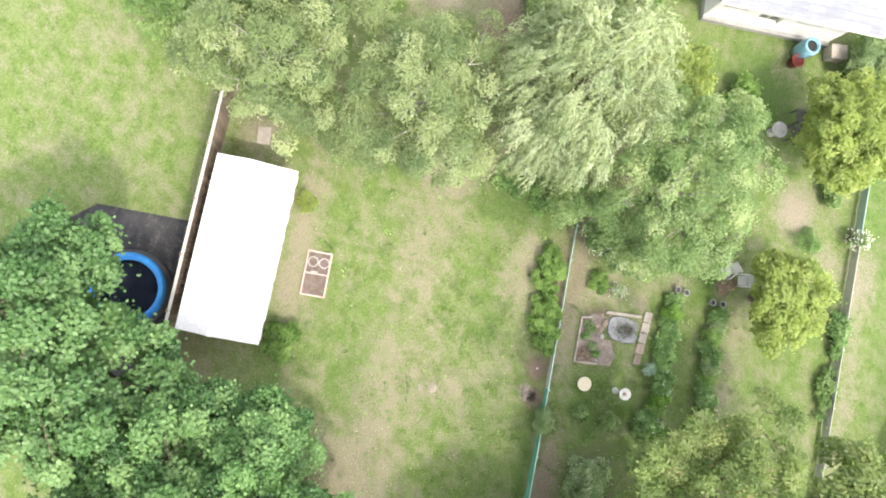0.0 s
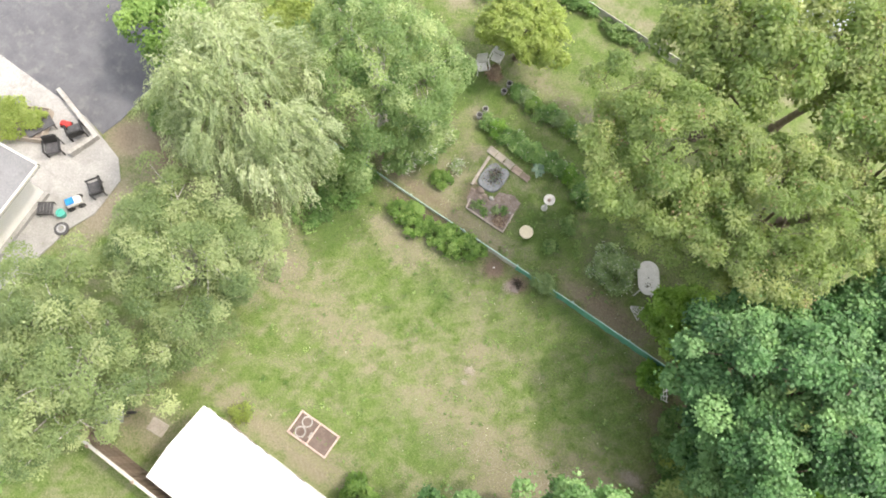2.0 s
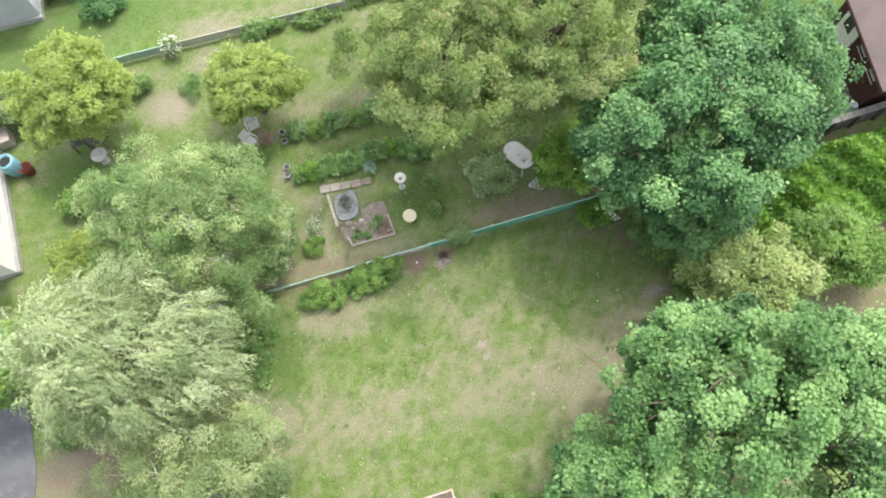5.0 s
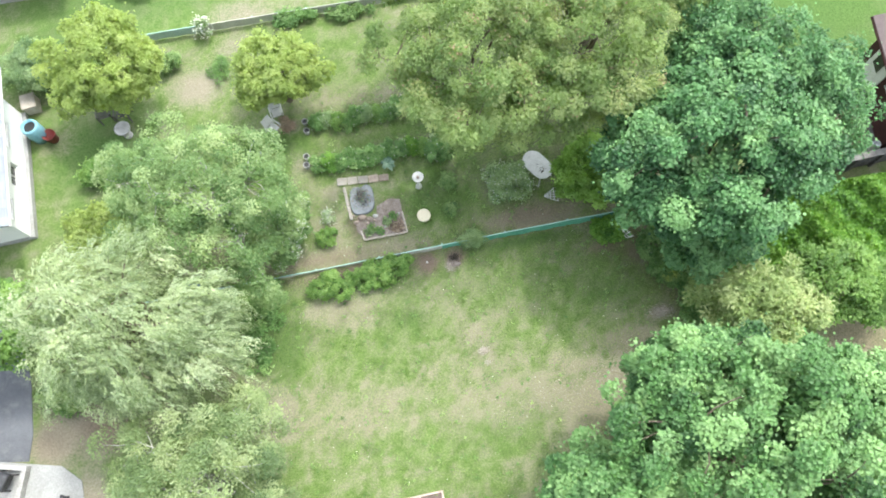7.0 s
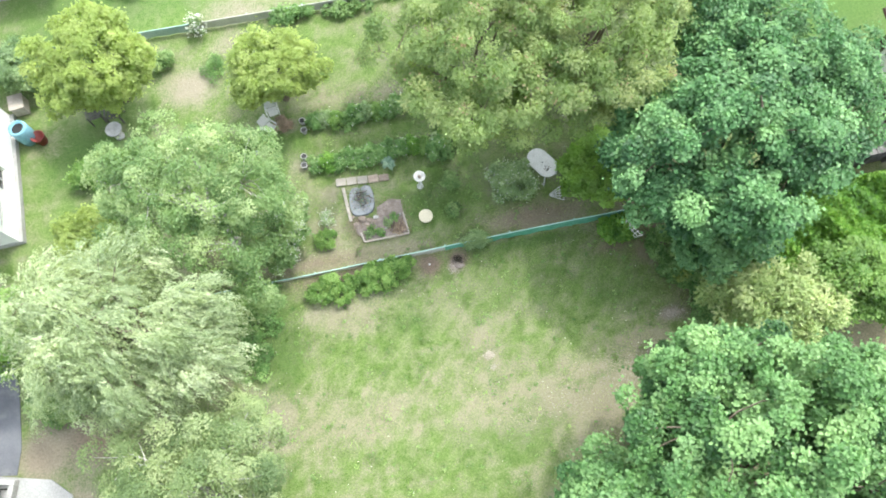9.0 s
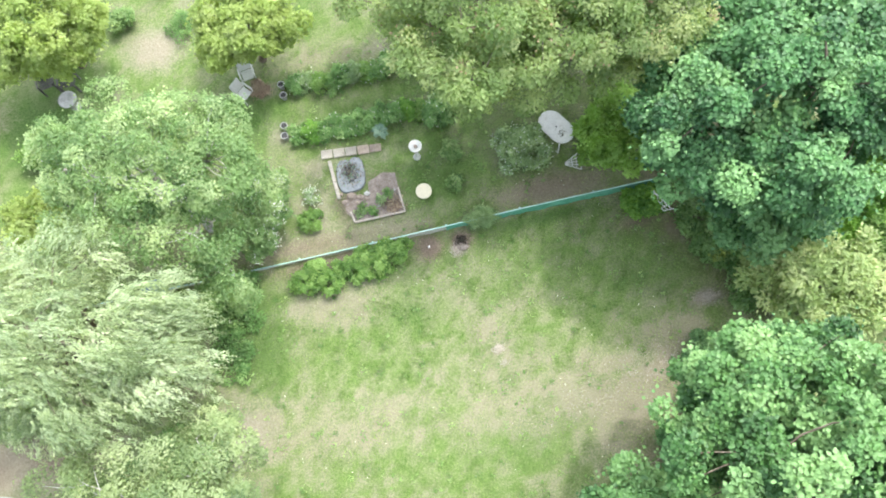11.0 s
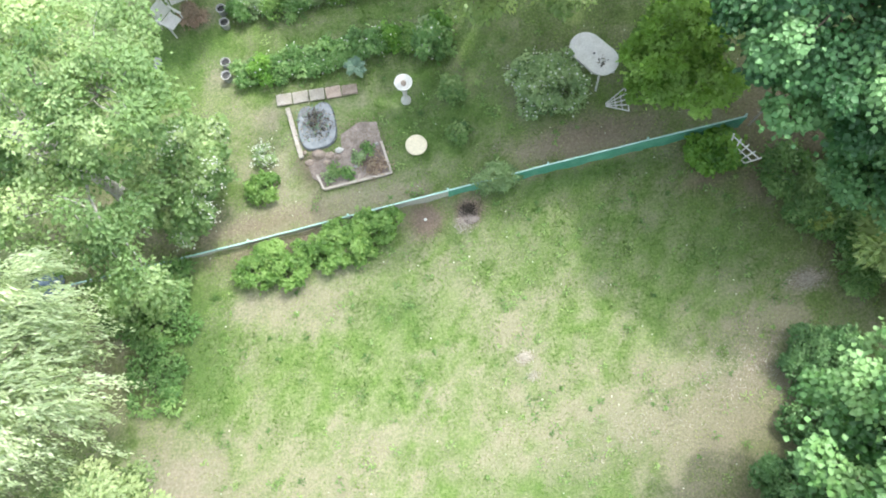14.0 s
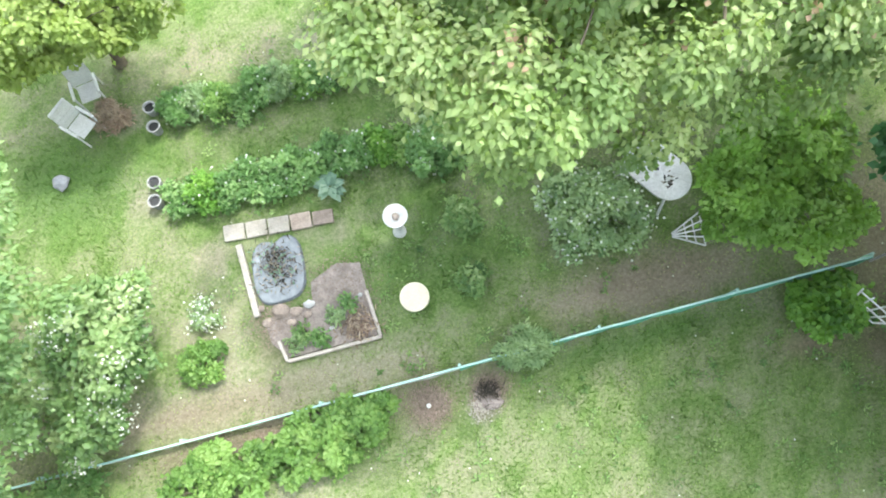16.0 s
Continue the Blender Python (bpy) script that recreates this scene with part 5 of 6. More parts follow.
# ---- flower beds ----
def bed_row(ax, ay, bx, by, width, seed, n):
    rng = random.Random(seed)
    mats = [M_BED, M_BED, M_IVY, M_GREY, M_BED, M_LIME]
    words = {M_BED: "dark green leafy perennial", M_IVY: "fresh green perennial", M_GREY: "greyish perennial with white flowers", M_LIME: "lime-green perennial"}
    for i in range(n):
        t = (i + 0.5) / n
        m = mats[rng.randrange(len(mats))]
        h = rng.uniform(0.35, 0.65)
        r = (0.5 * math.hypot(bx - ax, by - ay) / n) * rng.uniform(1.05, 1.3)
        y = ay + (by - ay) * t + rng.uniform(-0.12, 0.12)
        fl = (2 if m is not M_GREY else 5, 0.05, lambda a, b, c: (a * 7.3 + b * 5.1) % 1 > 0.6)
        shrub(words[m] + " in the flower bed", (ax + (bx - ax) * t, y, 0), (r, width * rng.uniform(0.42, 0.55), h), m, seed * 100 + i, gap=0.2, r=0.17, per=48,
              L=rng.uniform(0.07, 0.12), W=rng.uniform(0.04, 0.07), name="bed_plant", category="perennial", group="flower bed plants", blossom=fl, limbs=4)


bed_row(-3.45, 6.2, 1.3, 6.35, 0.7, 3, 12)
bed_row(-3.6, 4.6, 1.6, 4.5, 0.8, 4, 13)

hosta = thing("hosta", "blue-green hosta with broad ribbed leaves", "hosta", (-0.82, 4.08, 0))
rng = np.random.default_rng(8)
k = 26
ang = rng.uniform(0, 6.28, k)
tilt = rng.uniform(0.1, 0.9, k)
P = np.stack([np.cos(ang) * (0.08 + 0.17 * tilt), np.sin(ang) * (0.08 + 0.17 * tilt), 0.28 - 0.12 * tilt], -1)
D = np.stack([np.cos(ang), np.sin(ang), 0.35 - 0.5 * tilt], -1)
for i in range(k):
    leaf = leaf_mesh("leaf", P[i:i + 1], D[i:i + 1], np.array([[0.2 * math.cos(ang[i]), 0.2 * math.sin(ang[i]), 1.0]]), 0.27, 0.19, rng.random(1))
    link_mesh("leaf", leaf, M_HOSTA, hosta)


# ---- garden things ----
def chair(at, rz):
    ob = thing("garden_chair", "white plastic garden armchair on the grass", "chair", at, rz, group="white garden chairs")
    part("seat", bbox((0.46, 0.46, 0.035), (0, 0, 0.38), -4, 0, 0, 0.012), M_WHITE, ob)
    for i in range(4):
        part("back_slat", bbox((0.46, 0.03, 0.135), (0, -0.25 - 0.03 * i, 0.5 + 0.13 * i), 13, 0, 0, 0.01), M_WHITE, ob)
    for s in (-1, 1):
        part("armrest", bbox((0.07, 0.56, 0.035), (0.29 * s, -0.02, 0.6), 3, 0, 0, 0.012), M_WHITE, ob)
        part("leg", rod(bmesh.new(), (0.27 * s, 0.25, 0), (0.29 * s, 0.2, 0.6), 0.024, 8), M_WHITE, ob)
        part("leg", rod(bmesh.new(), (0.26 * s, -0.34, 0), (0.29 * s, -0.24, 0.6), 0.024, 8), M_WHITE, ob)
        part("back_frame", rod(bmesh.new(), (0.25 * s, -0.24, 0.38), (0.25 * s, -0.38, 0.96), 0.022, 8), M_WHITE, ob)
    part("top_rail", rod(bmesh.new(), (-0.25, -0.38, 0.96), (0.25, -0.38, 0.96), 0.024, 8), M_WHITE, ob)
    return ob


first_chair = chair((-4.72, 6.95, 0), 190)
first_chair.scale = (0.78, 0.78, 0.78)
copy_thing(first_chair, pose(-4.92, 6.3, 0, 0, 0, 225))

bath = thing("bird_bath", "white pedestal bird bath standing on the lawn", "bird bath", (0.2, 3.0, 0))
bath.scale = (1.0, 1.0, 1.28)
part("base", lathe([(0, 0), (0.12, 0), (0.12, 0.04), (0.09, 0.07), (0.06, 0.14)], 24), M_WHITE, bath, smooth=True)
part("column", lathe([(0.06, 0.13), (0.05, 0.25), (0.06, 0.36), (0.05, 0.48), (0.08, 0.58)], 20), M_WHITE, bath, smooth=True)
part("bowl", lathe([(0.07, 0.56), (0.15, 0.62), (0.205, 0.7), (0.21, 0.73), (0.19, 0.72), (0.11, 0.675), (0.0, 0.665)], 32), M_WHITE, bath, smooth=True)
part("knob", lathe([(0.055, 0.665), (0.06, 0.71), (0.04, 0.74), (0, 0.75)], 14), M_STONE, bath, smooth=True)

lid = thing("round_table", "low round table with a plain cream top", "table", (0.18, 1.77, 0))
part("tabletop", lathe([(0, 0.12), (0.245, 0.12), (0.255, 0.13), (0.255, 0.155), (0.245, 0.165), (0, 0.165)], 48), M_CREAM, lid)
for a in (0.5, 2.6, 4.7):
    part("leg", rod(bmesh.new(), (0.19 * math.cos(a), 0.19 * math.sin(a), 0), (0.15 * math.cos(a), 0.15 * math.sin(a), 0.13), 0.018), M_CREAM, lid)


def stadium(w, l, n=16):
    r, s = w / 2, l / 2 - w / 2
    return [(r * math.cos(math.pi * k / n), s + r * math.sin(math.pi * k / n)) for k in range(n + 1)] + [(r * math.cos(math.pi + math.pi * k / n), -s + r * math.sin(math.pi + math.pi * k / n)) for k in range(n + 1)]


table = thing("oval_table", "weathered white oval garden table", "table", (4.66, 2.76, 0), 33)
part("tabletop", slab(stadium(0.78, 1.25), 0.69, 0.72), M_WHITE, table)
part("rim", slab(stadium(0.74, 1.21), 0.64, 0.69), M_WHITE, table)
for x in (-0.26, 0.26):
    for y in (-0.4, 0.4):
        part("leg", rod(bmesh.new(), (x * 1.25, y * 1.25, 0), (x, y, 0.66), 0.026, 8), M_WHITE, table)
# dark disc on the solid top, coloured like the shade in a hole
part("umbrella_hole", lathe([(0, 0.7215), (0.03, 0.7215), (0.03, 0.724), (0, 0.724)], 14), M_DARKGREY, table)
twigs = thing("twig_litter", "dry twigs and leaves lying on the oval table", "twigs", (4.8, 2.5, 0.72))
rr = np.random.default_rng(5)
Q = rr.normal(0, 0.07, (26, 3)) * [1, 1, 0.0] + [0, 0, 0.008]
link_mesh("leaves", leaf_mesh("leaves", Q, rr.normal(size=Q.shape) * [1, 1, 0.05], np.array([0, 0, 1.0]) + 0.1 * rr.normal(size=Q.shape), 0.07, 0.025, rr.random(26)), M_DRY, twigs)


def fan_trellis(label, at, rz, tilt, h, w, foot=0.13):
    """A fan of slats from a narrow foot, with cross slats."""
    ob = thing("fan_trellis", label, "trellis", at, rz)
    m = pose(0, 0, 0, tilt)
    for i in range(5):
        u = (i - 2) / 2
        a, b = m @ Vector((foot * u, 0, 0.0)), m @ Vector((w / 2 * u, 0, h - 0.05 * abs(u)))
        part("slat", rod(bmesh.new(), a, b, 0.016, 5), M_WHITE, ob)
    for k in (0.4, 0.65, 0.9):
        e = foot + (w / 2 - foot) * k
        a, b = m @ Vector((-e, -0.02, h * k)), m @ Vector((e, -0.02, h * k))
        part("cross_slat", rod(bmesh.new(), a, b, 0.014, 5), M_WHITE, ob)
    return ob


fan_trellis("white fan trellis standing beside the bush", (7.17, -0.33, 0), -60, 4, 1.18, 0.78)
fan_trellis("small white fan trellis leaning over near the oval table", (4.78, 1.74, 0.02), 82, 66, 0.56, 0.6, 0.03)

# stepping slabs
for i in range(5):
    s = tagged(part("paving_slab", bbox((0.375, 0.3 if i < 4 else 0.26, 0.05), (0, 0, 0.02), bevel=0.012), M_SLAB if i < 3 else M_STONE, None), "square pale paving slab set in the grass" if i < 3 else "square pinkish paving slab set in the grass", "paving slab", "row of paving slabs")
    s.matrix_world = pose(-2.64 + 0.395 * i, 3.72 - 0.03 * i, 0, 0, 0, -4 + 2 * (i % 2))


# pond and planting plot
def lobed(k, t):
    """The pond's outline: squarish, with two lobes along its far side."""
    a = 2 * math.pi * t
    c, d = math.cos(a), math.sin(a)
    r = (abs(c) ** 3.2 + abs(d) ** 3.2) ** (-1 / 3.2)
    if d > 0:
        r *= 1 - 0.17 * math.exp(-((a - math.pi / 2) / 0.3) ** 2)
    return (-2.0 + 0.02 * d + k * 0.46 * r * c, 2.86 + 0.03 * c + k * 0.6 * r * d)


pond = thing("garden_pond", "blue-grey moulded pond shell with dark water", "pond")
N_P = 56
rimo, rimi, deep = [[lobed(k, i / N_P) for i in range(N_P)] for k in (1.0, 0.9, 0.72)]
bm = bmesh.new()
ra = [bm.verts.new((x, y, 0.0)) for x, y in rimo]
rb = [bm.verts.new((x, y, 0.075)) for x, y in [lobed(0.96, i / N_P) for i in range(N_P)]]
rc = [bm.verts.new((x, y, 0.06)) for x, y in rimi]
rd = [bm.verts.new((x, y, 0.015)) for x, y in deep]
for a, b in ((ra, rb), (rb, rc), (rc, rd)):
    for i in range(N_P):
        j = (i + 1) % N_P
        bm.faces.new((a[i], a[j], b[j], b[i]))
bm.faces.new(rd)
part("shell", bm, M_PONDLINER, pond, smooth=True)
part("water", slab([lobed(0.93, i / N_P) for i in range(N_P)], 0.03, 0.066), M_WATER, pond, "still dark water")
rr = np.random.default_rng(17)
Q = np.stack([rr.normal(-2.0, 0.19, 420), rr.normal(2.92, 0.24, 420), rr.uniform(0.07, 0.14, 420)], -1)
wp = thing("water_plants", "tangle of dark water plants and dry stalks in the pond", "water plants", (0, 0, 0))
link_mesh("leaves", leaf_mesh("leaves", Q, rr.normal(size=Q.shape) * [1, 1, 0.25], np.array([0, 0, 1.0]) + 0.4 * rr.normal(size=Q.shape), 0.12 * rr.uniform(0.4, 1.1, 420), 0.02, rr.random(420) ** 1.2), M_DRY, wp)
Q2 = Q[:50] + rr.normal(0, 0.05, (50, 3)) * [1, 1, 0.2]
tagged(link_mesh("stems", leaf_mesh("stems", Q2 + [0, 0, 0.03], rr.normal(size=Q2.shape) * [1, 1, 0.3], np.array([0, 0, 1.0]) + 0.3 * rr.normal(size=Q2.shape), 0.08, 0.03, rr.random(50) * 0.5), M_HOSTA, wp), kind="stuff")

plot = thing("planting_plot", "dug planting plot with dark soil edged by pale boards", "plot")
part("soil", slab([(-2.08, 1.3), (-0.58, 1.32), (-0.6, 2.62), (-1.0, 2.72), (-1.5, 2.5), (-1.55, 2.1), (-2.4, 2.05), (-2.35, 1.6)], -0.02, 0.03), M_SOIL, plot)
for a, b in (((-2.13, 1.25), (-0.52, 1.27)), ((-0.53, 1.27), (-0.6, 2.1)), ((-2.14, 1.25), (-2.22, 1.62)), ((-2.6, 3.46), (-2.5, 2.12))):
    d = Vector((b[0] - a[0], b[1] - a[1]))
    part("edging_board", bbox((d.length, 0.06 if a[0] > -2.5 else 0.11, 0.09), ((a[0] + b[0]) / 2, (a[1] + b[1]) / 2, 0.045), 0, 0, math.degrees(math.atan2(d.y, d.x)), 0.008), M_PALEWOOD if a[0] > -2.5 else M_SLAB, plot)
for i, (x, y, r, pale) in enumerate([(-2.1, 2.12, 0.17, 0), (-1.85, 2.05, 0.12, 0), (-1.6, 2.12, 0.1, 1), (-1.66, 1.95, 0.08, 0), (-2.35, 1.98, 0.1, 0), (-1.95, 1.88, 0.08, 0), (-2.42, 2.25, 0.07, 0), (-1.3, 1.62, 0.055, 1), (-0.72, 2.06, 0.05, 1)]):
    tagged(part("stone", blob((x, y, 0.05), (r, r * 0.75, r * 0.45), random.Random(i), 0.3, 2), M_PALESTONE if pale else M_STONE, None), "pale rounded edging stone" if pale else "pinkish flat edging stone", "stone", "stones round the pond")
for i, (x, y, m) in enumerate([(-1.95, 1.5, M_GREY), (-1.5, 1.5, M_BED), (-1.2, 1.8, M_GREY), (-1.78, 1.62, M_OLIVE), (-0.95, 1.95, M_BED)]):
    shrub("small leafy seedling in the planting plot", (x, y, 0.03), (0.14, 0.14, 0.2), m, 130 + i, gap=0.14, r=0.1, per=9, L=0.08, W=0.045, name="seedling", category="seedling", group="seedlings in the plot", limbs=3)
rr = np.random.default_rng(18)
Q = np.stack([rr.normal(-0.85, 0.15, 260), rr.normal(1.55, 0.13, 260), rr.uniform(0.04, 0.13, 260)], -1)
litter = thing("dead_plants", "withered brown plants in the planting plot", "dead plants")
tagged(link_mesh("dead_foliage", leaf_mesh("dead_foliage", Q, rr.normal(size=Q.shape) * [1, 1, 0.4], np.array([0, 0, 1.0]) + 0.4 * rr.normal(size=Q.shape), 0.13, 0.03, rr.random(260)), M_RUST, litter), kind="stuff")

# pots along the beds
pot0 = thing("flower_pot", "round pale flower pot with dark soil beside the bed", "flower pot", (-3.7, 6.4, 0), group="pale flower pots")
part("pot", lathe([(0, 0), (0.085, 0), (0.115, 0.2), (0.125, 0.22), (0.125, 0.25), (0.1, 0.25), (0.095, 0.19), (0, 0.19)], 24), M_CONCRETE, pot0)
part("soil", lathe([(0, 0.2), (0.097, 0.2)], 20), M_BLACK, pot0)
for x, y in ((-3.68, 6.0), (-3.82, 4.92), (-3.86, 4.57)):
    copy_thing(pot0, pose(x, y, 0))
tagged(part("stone", blob((-5.53, 5.44, 0.05), (0.16, 0.15, 0.1), random.Random(44), 0.3, 2), M_SLATE, None), "grey stone lying in the grass", "stone")

# peg, ash heap
peg = thing("marker_peg", "white-capped marker peg in a bare soil ring", "peg", (-0.02, -0.04, -0.1))
part("stake", rod(bmesh.new(), (0, 0, -0.02), (0, 0, 0.22), 0.016, 8), M_PALEWOOD, peg)
part("cap", lathe([(0, 0.26), (0.03, 0.25), (0.04, 0.22), (0.03, 0.2), (0, 0.2)], 12), M_WHITE, peg)
heap = thing("ash_heap", "heap of grey ash and charred twigs on the lawn", "ash heap", (0.95, -0.12, 0))
part("ash", blob((0, -0.05, 0.0), (0.24, 0.2, 0.06), random.Random(6), 0.4), M_SOIL, heap, smooth=True)
rr = np.random.default_rng(19)
Q = rr.normal(0, 0.1, (120, 3)) * [1, 0.8, 0.0] + [0.05, 0.08, 0.06] + rr.uniform(0, 0.06, (120, 1)) * [0, 0, 1]
link_mesh("twigs", leaf_mesh("twigs", Q, rr.normal(size=Q.shape) * [1, 1, 0.3], np.array([0, 0, 1.0]) + 0.3 * rr.normal(size=Q.shape), 0.2, 0.014, rr.random(120) * 0.6), M_DRY, heap)

# septic cover on the lawn
pit = thing("inspection_pit", "flat brown grit pit in a pale frame with two ring lids", "inspection pit", (-1.65, -8.33, 0), 1.5)
part("grit", slab([(-0.75, -0.4), (0.75, -0.4), (0.75, 0.4), (-0.75, 0.4)], -0.02, 0.03), M_SANDBOX, pit)
for sx, sy, at in ((1.56, 0.06, (0, 0.4)), (1.56, 0.06, (0, -0.4)), (0.06, 0.74, (-0.75, 0)), (0.06, 0.74, (0.75, 0)), (0.05, 0.74, (0.0, 0))):
    part("frame_board", bbox((sx, sy, 0.08), (at[0], at[1], 0.04), bevel=0.008), M_PINKWOOD, pit)
for y in (-0.18, 0.2):
    part("ring_lid", torus(0.165, 0.026, (-0.4, y, 0.05), 28, 8), M_PALESTONE, pit, "pale ring", True)
    part("lid", lathe([(0, 0.045), (0.15, 0.045), (0.15, 0.03)], 24, (-0.4, y, 0)), M_SANDBOX, pit)
part("handle", bbox((0.06, 0.22, 0.05), (-0.06, -0.08, 0.08), bevel=0.01), M_PALESTONE, pit)
tagged(part("paving_slab", bbox((0.6, 0.45, 0.05), (0, 0, 0.02), bevel=0.012), M_SLAB, None), "single pale slab in the sandy grass near the shed", "paving slab").matrix_world = pose(-5.9, -11.1, 0, 0, 0, 6)
cart = thing("wheelbarrow", "grey metal wheelbarrow parked under the birch", "wheelbarrow", (-7.25, -11.55, 0), 40)
bm = bmesh.new()
v = [bm.verts.new(p) for p in ((-0.3, -0.2, 0.3), (0.3, -0.2, 0.3), (0.3, 0.2, 0.3), (-0.3, 0.2, 0.3), (-0.45, -0.32, 0.58), (0.42, -0.32, 0.58), (0.42, 0.32, 0.58), (-0.45, 0.32, 0.58))]
for f in ((0, 1, 2, 3), (0, 1, 5, 4), (1, 2, 6, 5), (2, 3, 7, 6), (3, 0, 4, 7)):
    bm.faces.new([v[i] for i in f])
part("tray", bm, M_METAL, cart)
part("wheel", torus(0.15, 0.045, (0.5, 0, 0.19), 20, 8, 90), M_BLACK, cart)
for s in (-1, 1):
    part("handle", rod(bmesh.new(), (0.5, 0.1 * s, 0.2), (-0.85, 0.28 * s, 0.55), 0.02, 6), M_GREYWOOD, cart)
    part("leg", rod(bmesh.new(), (-0.25, 0.2 * s, 0.32), (-0.32, 0.22 * s, 0.0), 0.018, 6), M_METAL, cart)

# things by the bungalow
barrel = thing("water_butt", "sky-blue plastic water butt with a dark open top", "water butt", (-13.9, 7.75, 0))
part("body", lathe([(0, 0), (0.3, 0), (0.34, 0.4), (0.33, 0.85), (0.3, 0.92), (0.24, 0.92), (0.22, 0.8), (0, 0.8)], 28), M_LIGHTBLUE, barrel, smooth=True)
# black disc stands for the shade inside the open top
part("opening", lathe([(0, 0.83), (0.23, 0.83)], 24), M_BLACK, barrel)
tub = thing("bucket", "dark red plastic bucket standing in the grass", "bucket", (-13.42, 7.55, 0))
part("body", lathe([(0, 0), (0.18, 0), (0.24, 0.42), (0.26, 0.44), (0.23, 0.44), (0.17, 0.05), (0, 0.05)], 24), M_REDPOT, tub, smooth=True)
crate = thing("storage_box", "weathered grey wooden storage box by the bungalow", "box", (-14.15, 9.1, 0), 8)
part("body", bbox((0.5, 0.6, 0.5), (0, 0, 0.25), bevel=0.015), M_PALEWOOD, crate)
part("lid", bbox((0.56, 0.66, 0.04), (0, 0, 0.53), bevel=0.01), M_PALEWOOD, crate)
wooden = thing("wooden_chair", "weathered grey wooden garden chair under the yellow maple", "chair", (-11.3, 8.1, 0), 190, group="grey wooden chairs")
for i in range(4):
    part("seat_slat", bbox((0.5, 0.1, 0.02), (0, -0.18 + 0.12 * i, 0.4), bevel=0.004), M_GREYWOOD, wooden)
    part("back_slat", bbox((0.1, 0.02, 0.5), (-0.19 + 0.125 * i, -0.28, 0.68), 14, 0, 0, 0.004), M_GREYWOOD, wooden)
for x in (-0.24, 0.24):
    part("armrest", bbox((0.07, 0.55, 0.025), (x, 0, 0.6), bevel=0.005), M_GREYWOOD, wooden)
    for y in (-0.24, 0.24):
        part("leg", bbox((0.05, 0.05, 0.59), (x, y, 0.295), bevel=0.004), M_GREYWOOD, wooden)
copy_thing(wooden, pose(-10.6, 8.0, 0, 0, 0, 178))
urn = thing("stone_urn", "pale round stone urn half hidden by leaves", "urn", (-10.55, 7.2, 0))
part("base", lathe([(0, 0), (0.17, 0), (0.17, 0.06), (0.08, 0.12), (0.07, 0.3)], 20), M_PALESTONE, urn, smooth=True)
part("bowl", lathe([(0.07, 0.28), (0.2, 0.38), (0.3, 0.56), (0.31, 0.6), (0.27, 0.59), (0.15, 0.5), (0, 0.48)], 24), M_PALESTONE, urn, smooth=True)
bench = thing("plank_bench", "narrow weathered plank bench under the fruit tree", "bench", (-10.6, 4.9, 0), 5)
part("seat", bbox((0.9, 0.2, 0.04), (0, 0, 0.45), bevel=0.008), M_PALEWOOD, bench)
for x in (-0.35, 0.35):
    part("leg", bbox((0.05, 0.18, 0.43), (x, 0, 0.215), bevel=0.005), M_PALEWOOD, bench)

# patio clutter
lounger = thing("folding_lounger", "dark folding lounger on the pale patio", "lounger", (-13.9, -7.73, 0.035), 38)
for i in range(5):
    part("slat", bbox((0.09, 0.38, 0.03), (-0.22 + 0.11 * i, 0, 0.3), bevel=0.005), M_DARKGREY, lounger)
for y in (-0.22, 0.22):
    part("side_rail", bbox((0.58, 0.03, 0.04), (0, y, 0.28), bevel=0.004), M_BLACK, lounger)
    for x in (-0.24, 0.24):
        part("leg", rod(bmesh.new(), (x, y, 0), (x, y, 0.28), 0.014), M_BLACK, lounger)
toy = thing("ride_on_toy", "blue and white plastic ride-on toy on the patio", "toy", (-13.33, -6.98, 0.035), 60)
part("body", bbox((0.55, 0.32, 0.22), (0, 0, 0.24), bevel=0.05), M_WHITE, toy)
part("seat", bbox((0.28, 0.26, 0.06), (-0.1, 0, 0.38), bevel=0.02), M_BLUE, toy)
for x in (-0.18, 0.2):
    for y in (-0.19, 0.19):
        part("wheel", torus(0.09, 0.035, (x, y, 0.125), 16, 8, 90), M_BLACK, toy)


def patio_seat(at, rz):
    ob = thing("cushioned_chair", "black cushioned patio chair", "chair", at, rz, group="black patio chairs")
    part("seat", bbox((0.6, 0.58, 0.14), (0, 0, 0.36), bevel=0.04), M_DARKGREY, ob)
    part("backrest", bbox((0.6, 0.12, 0.5), (0, -0.3, 0.62), 12, 0, 0, 0.04), M_BLACK, ob)
    for s in (-1, 1):
        part("armrest", bbox((0.08, 0.6, 0.05), (0.33 * s, 0, 0.6), bevel=0.015), M_BLACK, ob)
        for y in (-0.26, 0.26):
            part("leg", bbox((0.05, 0.05, 0.58), (0.33 * s, y, 0.29), bevel=0.006), M_BLACK, ob)
    return ob


seat0 = patio_seat((-13.05, -6.15, 0.035), 150)
seat0.scale = (0.82, 0.82, 0.82)
copy_thing(seat0, pose(-15.15, -4.95, 0.035, 0, 0, 60))
copy_thing(seat0, pose(-15.3, -5.9, 0.035, 0, 0, 230))
low = thing("coffee_table", "long black low table on the patio", "table", (-16.2, -5.6, 0.035), 70)
part("tabletop", bbox((1.0, 0.45, 0.04), (0, 0, 0.38), bevel=0.01), M_DARKGREY, low)
for x in (-0.42, 0.42):
    for y in (-0.17, 0.17):
        part("leg", bbox((0.04, 0.04, 0.36), (x, y, 0.18), bevel=0.004), M_BLACK, low)
